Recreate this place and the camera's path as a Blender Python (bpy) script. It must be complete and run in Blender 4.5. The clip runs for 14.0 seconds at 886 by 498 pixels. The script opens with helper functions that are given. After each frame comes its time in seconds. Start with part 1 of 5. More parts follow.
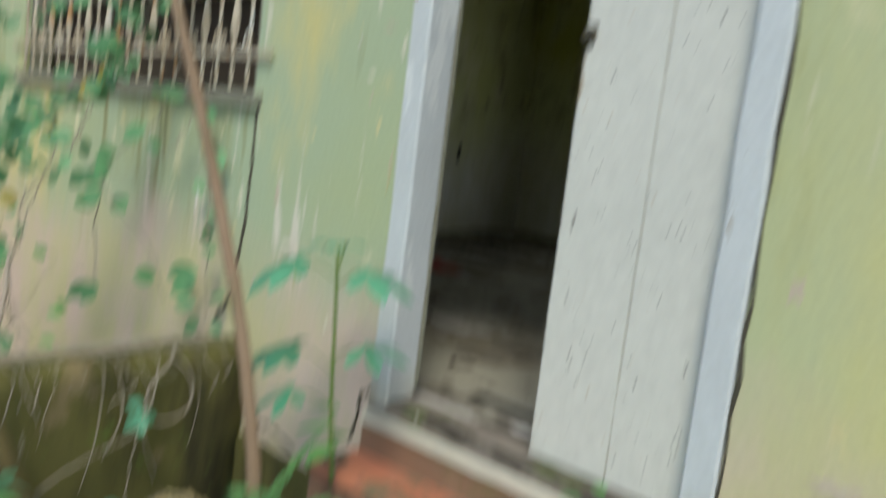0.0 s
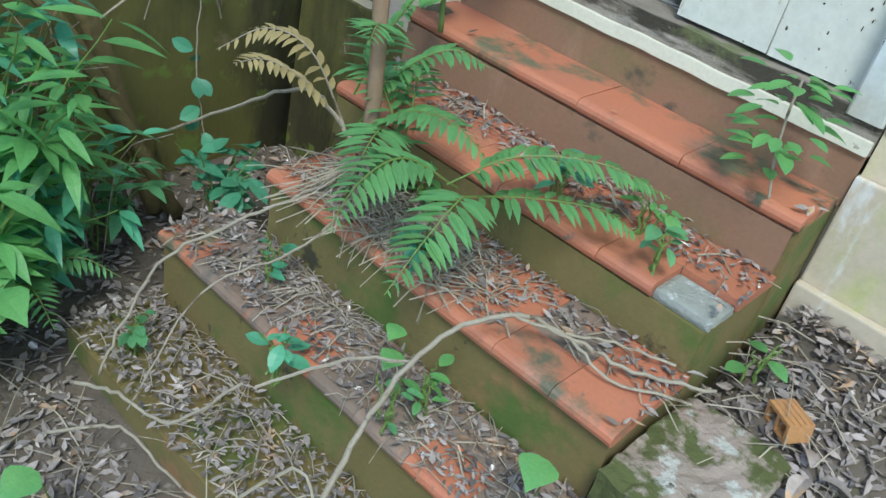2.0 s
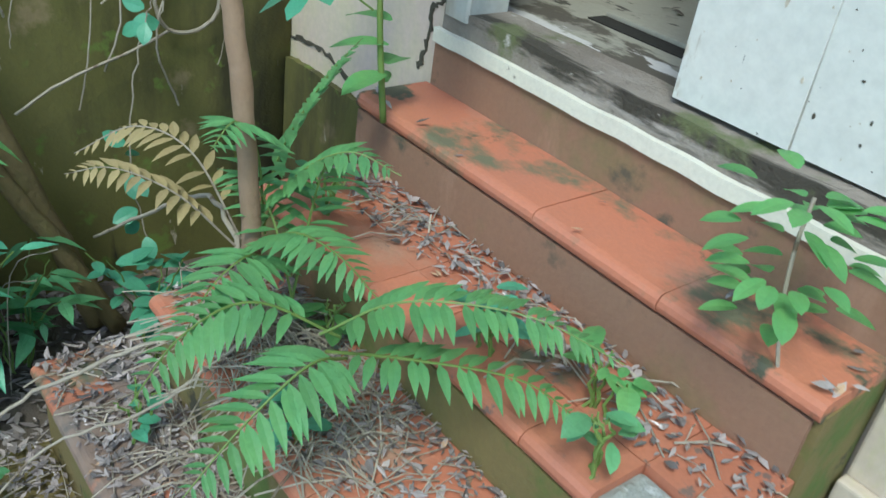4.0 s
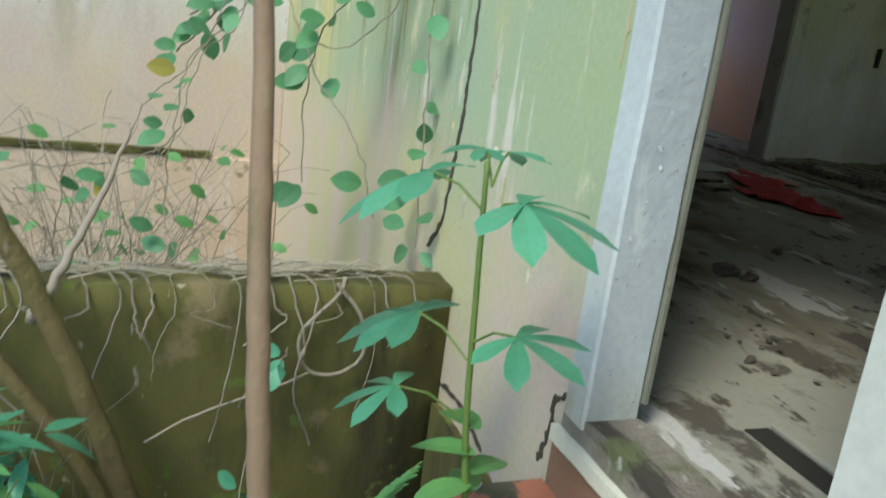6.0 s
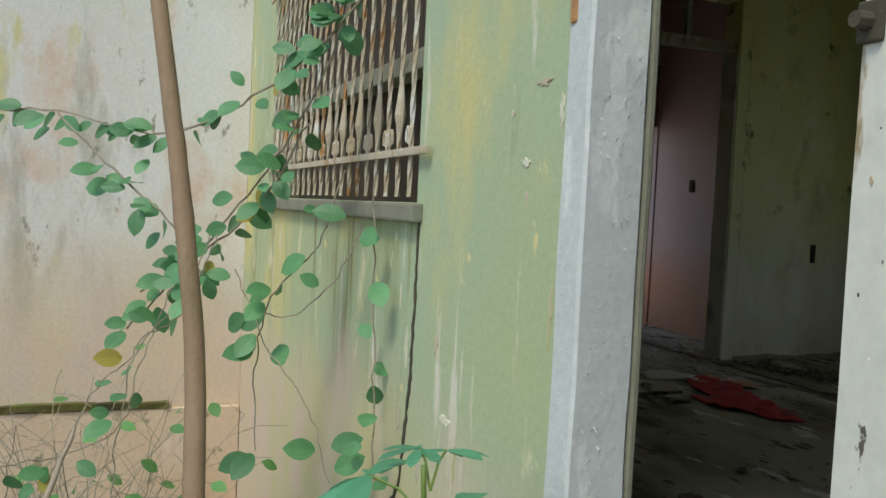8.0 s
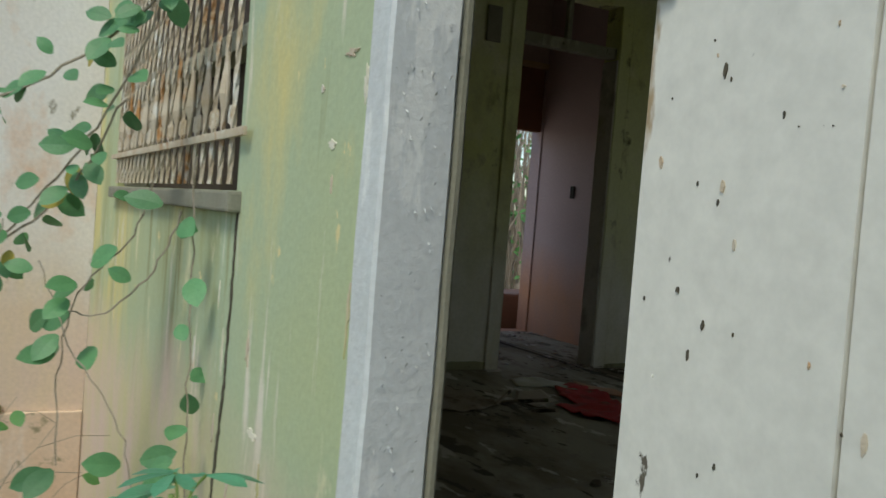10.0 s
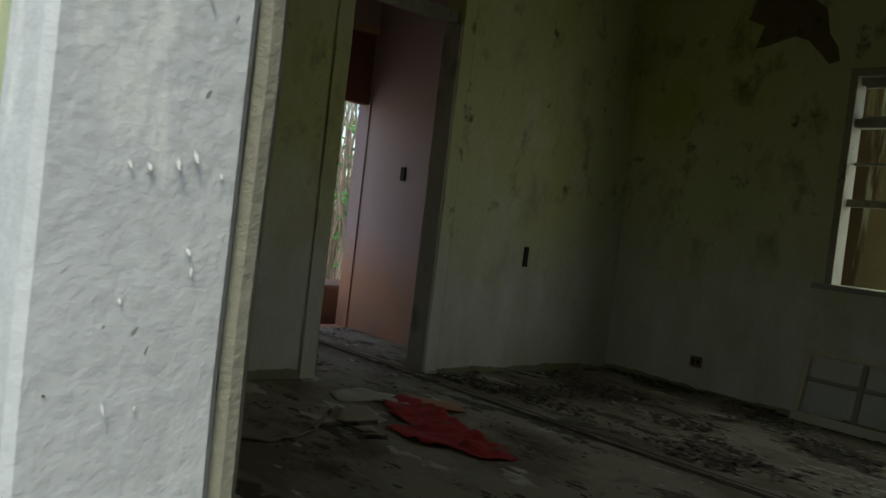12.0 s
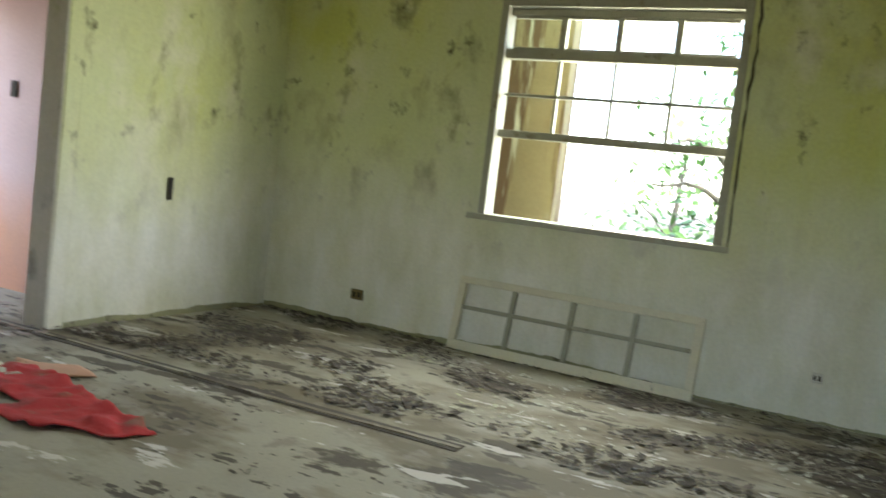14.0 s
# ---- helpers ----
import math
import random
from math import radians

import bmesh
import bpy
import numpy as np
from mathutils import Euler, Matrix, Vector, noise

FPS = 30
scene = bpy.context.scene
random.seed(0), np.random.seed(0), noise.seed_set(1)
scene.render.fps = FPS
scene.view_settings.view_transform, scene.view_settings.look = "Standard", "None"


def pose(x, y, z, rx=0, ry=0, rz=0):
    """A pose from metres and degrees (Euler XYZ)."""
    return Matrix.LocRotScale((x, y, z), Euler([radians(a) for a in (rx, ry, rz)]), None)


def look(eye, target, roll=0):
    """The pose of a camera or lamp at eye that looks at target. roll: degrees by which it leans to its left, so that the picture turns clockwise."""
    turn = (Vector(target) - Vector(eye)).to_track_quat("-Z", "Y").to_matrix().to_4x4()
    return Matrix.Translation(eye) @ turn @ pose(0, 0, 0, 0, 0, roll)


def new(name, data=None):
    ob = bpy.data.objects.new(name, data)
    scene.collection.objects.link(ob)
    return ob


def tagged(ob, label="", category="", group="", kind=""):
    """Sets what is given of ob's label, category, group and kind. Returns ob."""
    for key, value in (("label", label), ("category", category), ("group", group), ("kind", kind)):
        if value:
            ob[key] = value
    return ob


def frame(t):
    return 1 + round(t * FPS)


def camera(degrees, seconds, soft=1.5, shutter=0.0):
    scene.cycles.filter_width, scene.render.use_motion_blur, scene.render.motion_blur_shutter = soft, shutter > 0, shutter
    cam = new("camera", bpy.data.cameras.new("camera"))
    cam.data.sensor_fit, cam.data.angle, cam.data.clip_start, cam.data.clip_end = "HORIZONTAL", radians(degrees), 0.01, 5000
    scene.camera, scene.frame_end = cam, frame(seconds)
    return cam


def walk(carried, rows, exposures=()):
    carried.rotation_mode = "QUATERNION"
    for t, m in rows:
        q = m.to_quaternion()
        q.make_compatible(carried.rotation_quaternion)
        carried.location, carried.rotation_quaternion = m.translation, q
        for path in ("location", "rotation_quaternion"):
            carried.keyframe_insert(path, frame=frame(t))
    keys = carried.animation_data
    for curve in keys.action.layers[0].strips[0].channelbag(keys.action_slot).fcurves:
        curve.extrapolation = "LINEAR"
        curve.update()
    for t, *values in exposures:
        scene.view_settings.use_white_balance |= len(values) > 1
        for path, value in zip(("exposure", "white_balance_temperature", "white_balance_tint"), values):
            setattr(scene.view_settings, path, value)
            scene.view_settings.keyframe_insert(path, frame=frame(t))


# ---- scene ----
cam = camera(54.91, 14.0, soft=1.5, shutter=0.3)
WALK = [
    (0, look((1.874, -1.869, 1.788), (0.531, -0.410, 1.527), 6.94)),
    (0.1, look((1.802, -1.882, 1.724), (0.499, -0.466, 1.182), 7.47)),
    (0.2, look((1.731, -1.895, 1.659), (0.511, -0.437, 1.039), 4.69)),
    (0.3, look((1.660, -1.908, 1.595), (0.489, -0.476, 0.834), 5.77)),
    (0.5, look((1.517, -1.934, 1.465), (0.487, -0.470, 0.574), 9.60)),
    (1, look((1.479, -1.899, 1.468), (0.523, -0.492, 0.416), 11.78)),
    (1.5, look((1.456, -1.928, 1.486), (0.496, -0.561, 0.387), 14.02)),
    (2, look((1.466, -1.937, 1.505), (0.478, -0.587, 0.410), 14.07)),
    (2.2, look((1.468, -1.929, 1.497), (0.497, -0.575, 0.391), 14.56)),
    (4.3, look((1.391, -1.189, 1.457), (0.050, -0.112, 0.437), 7.96)),
    (4.5, look((1.366, -1.171, 1.486), (-0.020, -0.155, 0.464), 8.10)),
    (5, look((1.269, -1.008, 1.469), (-0.345, -0.200, 0.607), 14.09)),
    (5.5, look((1.276, -0.880, 1.595), (-0.493, -0.237, 0.920), 12.47)),
    (6, look((1.292, -0.833, 1.673), (-0.504, -0.154, 1.115), 7.44)),
    (6.5, look((1.306, -0.752, 1.754), (-0.525, -0.034, 1.389), 5.04)),
    (7, look((1.306, -0.795, 1.844), (-0.540, -0.057, 1.631), 3.61)),
    (7.2, look((1.309, -0.815, 1.866), (-0.543, -0.076, 1.716), 2.80)),
    (9.3, look((1.312, -0.610, 1.828), (-0.544, 0.131, 1.761), 2.75)),
    (9.5, look((1.289, -0.572, 1.830), (-0.550, 0.210, 1.758), 2.77)),
    (10, look((1.203, -0.537, 1.838), (-0.559, 0.406, 1.766), 4.63)),
    (10.5, look((0.937, -0.394, 1.793), (-0.792, 0.609, 1.730), 10.85)),
    (11, look((0.811, -0.341, 1.845), (-0.811, 0.829, 1.809), 8.40)),
    (11.5, look((0.654, -0.267, 1.856), (-0.906, 0.983, 1.797), 6.77)),
    (12, look((0.491, -0.139, 1.833), (-1.026, 1.162, 1.765), 6.66)),
    (12.5, look((0.423, -0.047, 1.929), (-1.074, 1.277, 1.859), 6.19)),
    (13, look((0.281, 0.132, 1.845), (-1.111, 1.566, 1.762), 6.45)),
    (13.5, look((0.268, 0.146, 1.964), (-0.900, 1.767, 1.861), 5.49)),
    (14, look((0.267, 0.223, 1.892), (-0.629, 2.004, 1.731), 6.78)),
]
EXPOSURES = [(0, 0.45, 6400, 3), (0.5, 0.4, 6250, 1), (1.0, 0.6, 5900, -1), (2.0, 0.75, 5650, -2), (5.0, 0.85, 5500, -3), (5.5, 0.8, 5700, -3), (6.5, 0.5, 6300, 0), (7.0, 0.4, 6500, 1), (9.5, 0.3, 6550, 2), (11.0, 0.1, 6600, 3), (11.5, 0.1, 6500, 4), (12.0, 0.45, 6700, 3), (12.5, 1.3, 6600, 4), (13.0, 2.6, 6600, 5), (13.5, 3.25, 6650, 5), (14, 3.7, 6500, 6)]
walk(cam, WALK, EXPOSURES)

# ---- world and light ----
world = bpy.data.worlds.new("world")
scene.world = world
world.use_nodes = True
wn = world.node_tree
sky = wn.nodes.new("ShaderNodeTexSky")
sky.sky_type, sky.sun_disc = "NISHITA", False
SUN_EL, SUN_ROT = radians(55), radians(142)
sky.sun_elevation, sky.sun_rotation = SUN_EL, SUN_ROT
wn.nodes["Background"].inputs[1].default_value = 0.15
wn.links.new(sky.outputs[0], wn.nodes["Background"].inputs[0])
sun = new("sun", bpy.data.lights.new("sun", "SUN"))
sun.data.energy, sun.data.angle, sun.data.color = 1.6, radians(16), (1.0, 0.93, 0.80)
sun_from = Vector((math.sin(SUN_ROT) * math.cos(SUN_EL), math.cos(SUN_ROT) * math.cos(SUN_EL), math.sin(SUN_EL)))
sun.matrix_world = look(sun_from * 40, (0, 0, 0))


WIN_POWER, YARD_POWER = 7.0, 1.15

# ---- materials ----
UP = (1, 1, 0.28)


def mat(name, cols, scale=3.0, rough=0.8, bump=0.3, fine=60.0, stains=(), metal=0.0, island=0.0, see=0.0, objrand=0.0, coat=0.0, contrast=0.25, worn=None, east=None):
    """cols: two colours mixed by a broad noise. stains: (colour, scale, threshold, softness, stretch xyz)."""
    m = bpy.data.materials.new(name)
    m.use_nodes = True
    nt = m.node_tree
    N, L = nt.nodes, nt.links
    b = N["Principled BSDF"]
    tc = N.new("ShaderNodeTexCoord")
    geo = N.new("ShaderNodeNewGeometry")

    def noise_at(s, detail=6.0, stretch=(1, 1, 1), off=0.0):
        mp = N.new("ShaderNodeMapping")
        mp.inputs["Scale"].default_value = stretch
        mp.inputs["Location"].default_value = (off, off * 0.7, off * 1.3)
        L.new(geo.outputs["Position"], mp.inputs[0])
        t = N.new("ShaderNodeTexNoise")
        t.inputs["Scale"].default_value, t.inputs["Detail"].default_value, t.inputs["Roughness"].default_value = s, detail, 0.62
        L.new(mp.outputs[0], t.inputs["Vector"])
        return t.outputs["Fac"]

    def band(src, lo, hi):
        r = N.new("ShaderNodeMapRange")
        r.inputs["From Min"].default_value, r.inputs["From Max"].default_value = lo, hi
        L.new(src, r.inputs["Value"])
        return r.outputs["Result"]

    def mix(f, a, c):
        x = N.new("ShaderNodeMix")
        x.data_type = "RGBA"
        if isinstance(f, float):
            x.inputs[0].default_value = f
        else:
            L.new(f, x.inputs[0])
        for sock, v in ((x.inputs[6], a), (x.inputs[7], c)):
            if isinstance(v, tuple):
                sock.default_value = (*v, 1)
            else:
                L.new(v, sock)
        return x.outputs[2]

    col = mix(band(noise_at(scale), 0.5 - contrast, 0.5 + contrast), cols[0], cols[1])
    for i, (c, s, th, so, st) in enumerate(stains):
        col = mix(band(noise_at(s, 8.0, st, 3.1 * i + 5), th, th + so), col, c)
    if east:
        # the paint is another shade beyond x0
        sx = N.new("ShaderNodeSeparateXYZ")
        L.new(geo.outputs["Position"], sx.inputs[0])
        col = mix(band(sx.outputs["X"], east[1], east[2]), col, mix(band(noise_at(2.5, 9.0, (1, 1, 0.5), 4.0), 0.42, 0.60), east[0], east[3]))
    if worn:
        # paint lost below a ragged height: two colours, height, raggedness, softness
        ca, cb, hz, rag, so = worn
        sp = N.new("ShaderNodeSeparateXYZ")
        L.new(geo.outputs["Position"], sp.inputs[0])
        ma = N.new("ShaderNodeMath")
        ma.operation = "MULTIPLY_ADD"
        ma.inputs[1].default_value = rag
        L.new(noise_at(1.6, 9.0, (1, 1, 0.6), 2.0), ma.inputs[0]), L.new(sp.outputs["Z"], ma.inputs[2])
        gone = band(ma.outputs[0], hz + rag / 2 + so, hz + rag / 2 - so)
        col = mix(gone, col, mix(band(noise_at(3.4, 9.0, (1, 1, 0.45), 9.0), 0.38, 0.62), ca, cb))
    grain = noise_at(fine, 4.0)
    hs = N.new("ShaderNodeHueSaturation")
    v = N.new("ShaderNodeMath")
    v.operation = "MULTIPLY_ADD"
    v.inputs[1].default_value, v.inputs[2].default_value = 0.35, 0.83
    L.new(grain, v.inputs[0])
    val = v.outputs[0]
    for amount, node, out in ((island, geo, "Random Per Island"), (objrand, None, None)):
        if amount:
            if node is None:
                node, out = N.new("ShaderNodeObjectInfo"), "Random"
            w = N.new("ShaderNodeMath")
            w.operation = "MULTIPLY_ADD"
            w.inputs[1].default_value, w.inputs[2].default_value = amount, 1 - amount / 2
            L.new(node.outputs[out], w.inputs[0])
            p = N.new("ShaderNodeMath")
            p.operation = "MULTIPLY"
            L.new(val, p.inputs[0]), L.new(w.outputs[0], p.inputs[1])
            val = p.outputs[0]
    L.new(val, hs.inputs["Value"])
    L.new(col, hs.inputs["Color"])
    L.new(hs.outputs[0], b.inputs["Base Color"])
    b.inputs["Metallic"].default_value = metal
    rr = N.new("ShaderNodeMath")
    rr.operation = "MULTIPLY_ADD"
    rr.inputs[1].default_value, rr.inputs[2].default_value = 0.25, rough - 0.12
    L.new(grain, rr.inputs[0]), L.new(rr.outputs[0], b.inputs["Roughness"])
    b.inputs["Coat Weight"].default_value = coat
    if bump:
        bp = N.new("ShaderNodeBump")
        bp.inputs["Strength"].default_value, bp.inputs["Distance"].default_value = bump, 0.01
        ad = N.new("ShaderNodeMath")
        ad.operation = "MULTIPLY_ADD"
        ad.inputs[1].default_value = 0.4
        L.new(grain, ad.inputs[0]), L.new(noise_at(scale * 4), ad.inputs[2])
        L.new(ad.outputs[0], bp.inputs["Height"]), L.new(bp.outputs[0], b.inputs["Normal"])
    if see:
        tr = N.new("ShaderNodeBsdfTranslucent")
        ms = N.new("ShaderNodeMixShader")
        ms.inputs[0].default_value = see
        L.new(hs.outputs[0], tr.inputs[0])
        L.new(b.outputs[0], ms.inputs[1]), L.new(tr.outputs[0], ms.inputs[2])
        L.new(ms.outputs[0], N["Material Output"].inputs[0])
    return m


M_FACADE = mat("facade_plaster", ((0.44, 0.48, 0.25), (0.40, 0.49, 0.35)), 0.9, 0.9, 0.25, 55, [((0.60, 0.54, 0.24), 1.5, 0.50, 0.14, (1, 1, 0.45)), ((0.33, 0.34, 0.16), 2.6, 0.57, 0.14, (1, 1, 0.22)), ((0.64, 0.62, 0.40), 5.5, 0.60, 0.06, (1, 1, 0.5)), ((0.68, 0.64, 0.52), 12.0, 0.605, 0.05, (1, 1, 0.09)), ((0.28, 0.28, 0.13), 8.0, 0.59, 0.10, (1, 1, 0.10)), ((0.70, 0.60, 0.30), 7.0, 0.66, 0.02, (1, 1, 0.7))], worn=((0.62, 0.49, 0.40), (0.56, 0.51, 0.28), 1.20, 0.9, 0.16), east=((0.62, 0.57, 0.24), 0.9, 1.5, (0.55, 0.54, 0.28)))
M_FACADE_LOW = mat("worn_plaster", ((0.52, 0.42, 0.30), (0.58, 0.50, 0.40)), 2.0, 0.92, 0.35, 50, [((0.46, 0.45, 0.20), 3.2, 0.53, 0.1, (1, 1, 0.5)), ((0.66, 0.63, 0.58), 6.0, 0.58, 0.06, UP), ((0.22, 0.20, 0.12), 10.0, 0.64, 0.08, UP)])
M_WING = mat("wing_plaster", ((0.70, 0.64, 0.56), (0.80, 0.77, 0.76)), 0.9, 0.92, 0.3, 45, [((0.70, 0.50, 0.38), 1.7, 0.55, 0.12, (1, 1, 0.7)), ((0.40, 0.37, 0.29), 2.4, 0.57, 0.12, UP), ((0.66, 0.59, 0.32), 3.5, 0.60, 0.08, UP), ((0.30, 0.27, 0.21), 9.0, 0.63, 0.06, (1, 1, 0.5))], worn=((0.66, 0.52, 0.42), (0.68, 0.54, 0.38), 1.35, 1.4, 0.3))
M_OCHRE = mat("ochre_plaster", ((0.66, 0.48, 0.32), (0.72, 0.58, 0.44)), 2.0, 0.92, 0.3, 45, [((0.74, 0.64, 0.54), 3.0, 0.57, 0.08, UP), ((0.30, 0.26, 0.16), 8.0, 0.61, 0.08, (1, 1, 1))])
M_MOSS = mat("mossy_concrete", ((0.105, 0.098, 0.02), (0.15, 0.135, 0.042)), 1.6, 0.95, 0.6, 70, [((0.22, 0.17, 0.08), 2.6, 0.60, 0.05, (1, 1, 1)), ((0.045, 0.040, 0.014), 3.0, 0.50, 0.14, UP), ((0.13, 0.17, 0.03), 8.0, 0.60, 0.06, (1, 1, 1)), ((0.36, 0.31, 0.22), 14.0, 0.66, 0.03, (1, 1, 0.4)), ((0.03, 0.027, 0.012), 6.0, 0.60, 0.06, (1, 1, 0.2))])
M_STEPSIDE = mat("stained_step_concrete", ((0.20, 0.14, 0.055), (0.15, 0.13, 0.04)), 3.0, 0.93, 0.5, 80, [((0.09, 0.13, 0.025), 5.0, 0.52, 0.12, (1, 1, 1)), ((0.30, 0.15, 0.07), 3.0, 0.58, 0.1, (1, 1, 1)), ((0.05, 0.045, 0.025), 9.0, 0.62, 0.06, (1, 1, 1))])
M_RISER = mat("red_washed_riser", ((0.28, 0.145, 0.085), (0.24, 0.145, 0.09)), 2.5, 0.85, 0.3, 80, [((0.20, 0.15, 0.07), 3.0, 0.54, 0.14, (1, 1, 1)), ((0.34, 0.20, 0.13), 5.0, 0.57, 0.1, UP), ((0.10, 0.085, 0.055), 9.0, 0.61, 0.1, (1, 1, 1))])
M_TILE = mat("terracotta_tile", ((0.47, 0.165, 0.085), (0.41, 0.16, 0.095)), 6.0, 0.6, 0.25, 110, [((0.40, 0.24, 0.16), 2.6, 0.55, 0.12, (1, 1, 1)), ((0.125, 0.12, 0.075), 3.4, 0.565, 0.07, (1, 1, 1)), ((0.20, 0.13, 0.10), 22.0, 0.63, 0.05, (1, 1, 1))], objrand=0.2)
M_TILE_MOSS = mat("mossy_terracotta_tile", ((0.47, 0.165, 0.085), (0.41, 0.16, 0.095)), 6.0, 0.65, 0.3, 110, [((0.40, 0.22, 0.15), 2.0, 0.52, 0.12, (1, 1, 1)), ((0.14, 0.13, 0.075), 4.2, 0.525, 0.10, (1.2, 1.6, 1)), ((0.09, 0.085, 0.05), 6.0, 0.58, 0.05, (1, 1, 1))], objrand=0.08)
M_TILE_DIRTY = mat("dirty_terracotta_tile", ((0.26, 0.17, 0.12), (0.20, 0.16, 0.13)), 5.0, 0.85, 0.4, 90, [((0.46, 0.19, 0.10), 4.5, 0.60, 0.05, (1, 1, 1)), ((0.10, 0.095, 0.085), 7.0, 0.57, 0.1, (1, 1, 1))], objrand=0.25)
M_CONC = mat("broken_concrete", ((0.34, 0.34, 0.31), (0.24, 0.25, 0.22)), 9.0, 0.95, 0.9, 90, [((0.46, 0.46, 0.44), 30.0, 0.58, 0.05, (1, 1, 1)), ((0.10, 0.11, 0.05), 6.0, 0.60, 0.1, (1, 1, 1))])
M_SLAB = mat("pinkish_broken_slab", ((0.34, 0.255, 0.22), (0.28, 0.235, 0.19)), 5.0, 0.95, 1.0, 70, [((0.44, 0.43, 0.39), 9.0, 0.55, 0.04, (1, 1, 1)), ((0.085, 0.095, 0.03), 7.0, 0.49, 0.06, (1, 1, 1)), ((0.06, 0.055, 0.035), 12.0, 0.62, 0.05, (1, 1, 1))])
# Shade put into leaf and bark colour so the sunlit trees don't wash out.
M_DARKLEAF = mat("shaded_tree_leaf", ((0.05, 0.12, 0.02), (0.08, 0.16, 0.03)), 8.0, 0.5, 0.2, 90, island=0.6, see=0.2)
M_DARKBARK = mat("shaded_grey_bark", ((0.10, 0.085, 0.065), (0.15, 0.13, 0.10)), 5.0, 0.9, 0.6, 60)
M_WHITE = mat("weathered_white_paint", ((0.67, 0.65, 0.57), (0.61, 0.60, 0.53)), 1.6, 0.6, 0.05, 40, [((0.44, 0.40, 0.30), 3.0, 0.60, 0.10, UP), ((0.10, 0.085, 0.06), 26.0, 0.685, 0.02, (1, 1, 0.5)), ((0.34, 0.25, 0.14), 6.0, 0.67, 0.04, UP)])
M_FRAME = mat("peeling_frame_paint", ((0.62, 0.64, 0.63), (0.56, 0.58, 0.57)), 2.0, 0.62, 0.45, 60, [((0.72, 0.73, 0.70), 7.0, 0.57, 0.04, UP), ((0.30, 0.24, 0.15), 10.0, 0.66, 0.03, UP), ((0.11, 0.09, 0.06), 34.0, 0.70, 0.02, (1, 1, 0.6))], worn=((0.34, 0.27, 0.18), (0.56, 0.56, 0.50), 0.98, 0.35, 0.05))
M_MARBLE = mat("pale_threshold_edge", ((0.74, 0.70, 0.56), (0.66, 0.62, 0.50)), 5.0, 0.7, 0.25, 80, [((0.30, 0.27, 0.20), 16.0, 0.65, 0.05, (1, 1, 1))])
M_OLDWOOD = mat("weathered_sill_wood", ((0.31, 0.265, 0.215), (0.19, 0.155, 0.12)), 9.0, 0.92, 1.0, 90, [((0.38, 0.33, 0.28), 9.0, 0.54, 0.08, (0.10, 1, 1)), ((0.06, 0.05, 0.035), 8.0, 0.56, 0.05, (0.15, 1.5, 1)), ((0.13, 0.14, 0.06), 5.0, 0.57, 0.08, (1, 1, 1)), ((0.42, 0.39, 0.33), 18.0, 0.65, 0.05, (0.5, 1, 1))])
M_WALL_GREEN = mat("mouldy_green_wall", ((0.66, 0.68, 0.44), (0.58, 0.62, 0.33)), 0.9, 0.9, 0.2, 50, [((0.58, 0.60, 0.19), 0.9, 0.43, 0.20, (1, 1, 0.7)), ((0.70, 0.69, 0.52), 2.0, 0.56, 0.14, (1, 1, 0.8)), ((0.40, 0.40, 0.21), 2.4, 0.55, 0.16, (1, 1, 0.6)), ((0.27, 0.26, 0.13), 4.4, 0.575, 0.14, (1, 1, 0.7)), ((0.12, 0.11, 0.06), 6.0, 0.615, 0.10, (1, 1, 0.85))], worn=((0.76, 0.745, 0.69), (0.62, 0.61, 0.49), 1.80, 1.0, 0.38))
M_WALL_LOW = mat("bleached_damp_wall", ((0.46, 0.46, 0.40), (0.52, 0.51, 0.46)), 1.8, 0.92, 0.25, 50, [((0.38, 0.39, 0.22), 2.0, 0.54, 0.12, (1, 1, 1)), ((0.28, 0.27, 0.23), 3.2, 0.58, 0.12, (1, 1, 1)), ((0.36, 0.27, 0.18), 4.0, 0.66, 0.08, (1, 1, 1))])
M_BASE = mat("damp_skirting_band", ((0.34, 0.335, 0.20), (0.25, 0.245, 0.15)), 3.0, 0.9, 0.3, 60, [((0.30, 0.30, 0.18), 5.0, 0.58, 0.1, (1, 1, 1)), ((0.06, 0.055, 0.04), 7.0, 0.6, 0.1, (1, 1, 1))])
M_PINK = mat("faded_pink_wall", ((0.52, 0.40, 0.41), (0.46, 0.35, 0.35)), 1.4, 0.9, 0.2, 55, [((0.56, 0.36, 0.28), 1.2, 0.56, 0.16, (1, 1, 0.7)), ((0.25, 0.17, 0.12), 6.0, 0.66, 0.08, UP)], worn=((0.58, 0.29, 0.18), (0.50, 0.28, 0.20), 1.45, 0.5, 0.22))
M_SALMON = mat("salmon_wall_foot", ((0.50, 0.24, 0.15), (0.46, 0.28, 0.20)), 2.0, 0.9, 0.2, 55, [((0.20, 0.12, 0.08), 5.0, 0.62, 0.1, (1, 1, 1))])
M_FLOOR = mat("dirty_cement_floor", ((0.37, 0.35, 0.285), (0.29, 0.27, 0.215)), 1.2, 0.85, 0.3, 60, [((0.18, 0.155, 0.11), 1.3, 0.48, 0.10, (0.7, 1.3, 1)), ((0.10, 0.085, 0.065), 2.2, 0.565, 0.03, (0.7, 1.5, 1)), ((0.25, 0.23, 0.19), 7.0, 0.58, 0.06, (1, 1, 1)), ((0.075, 0.065, 0.05), 5.0, 0.61, 0.02, (0.7, 1.6, 1)), ((0.56, 0.53, 0.50), 3.4, 0.60, 0.02, (0.6, 1.5, 1))])
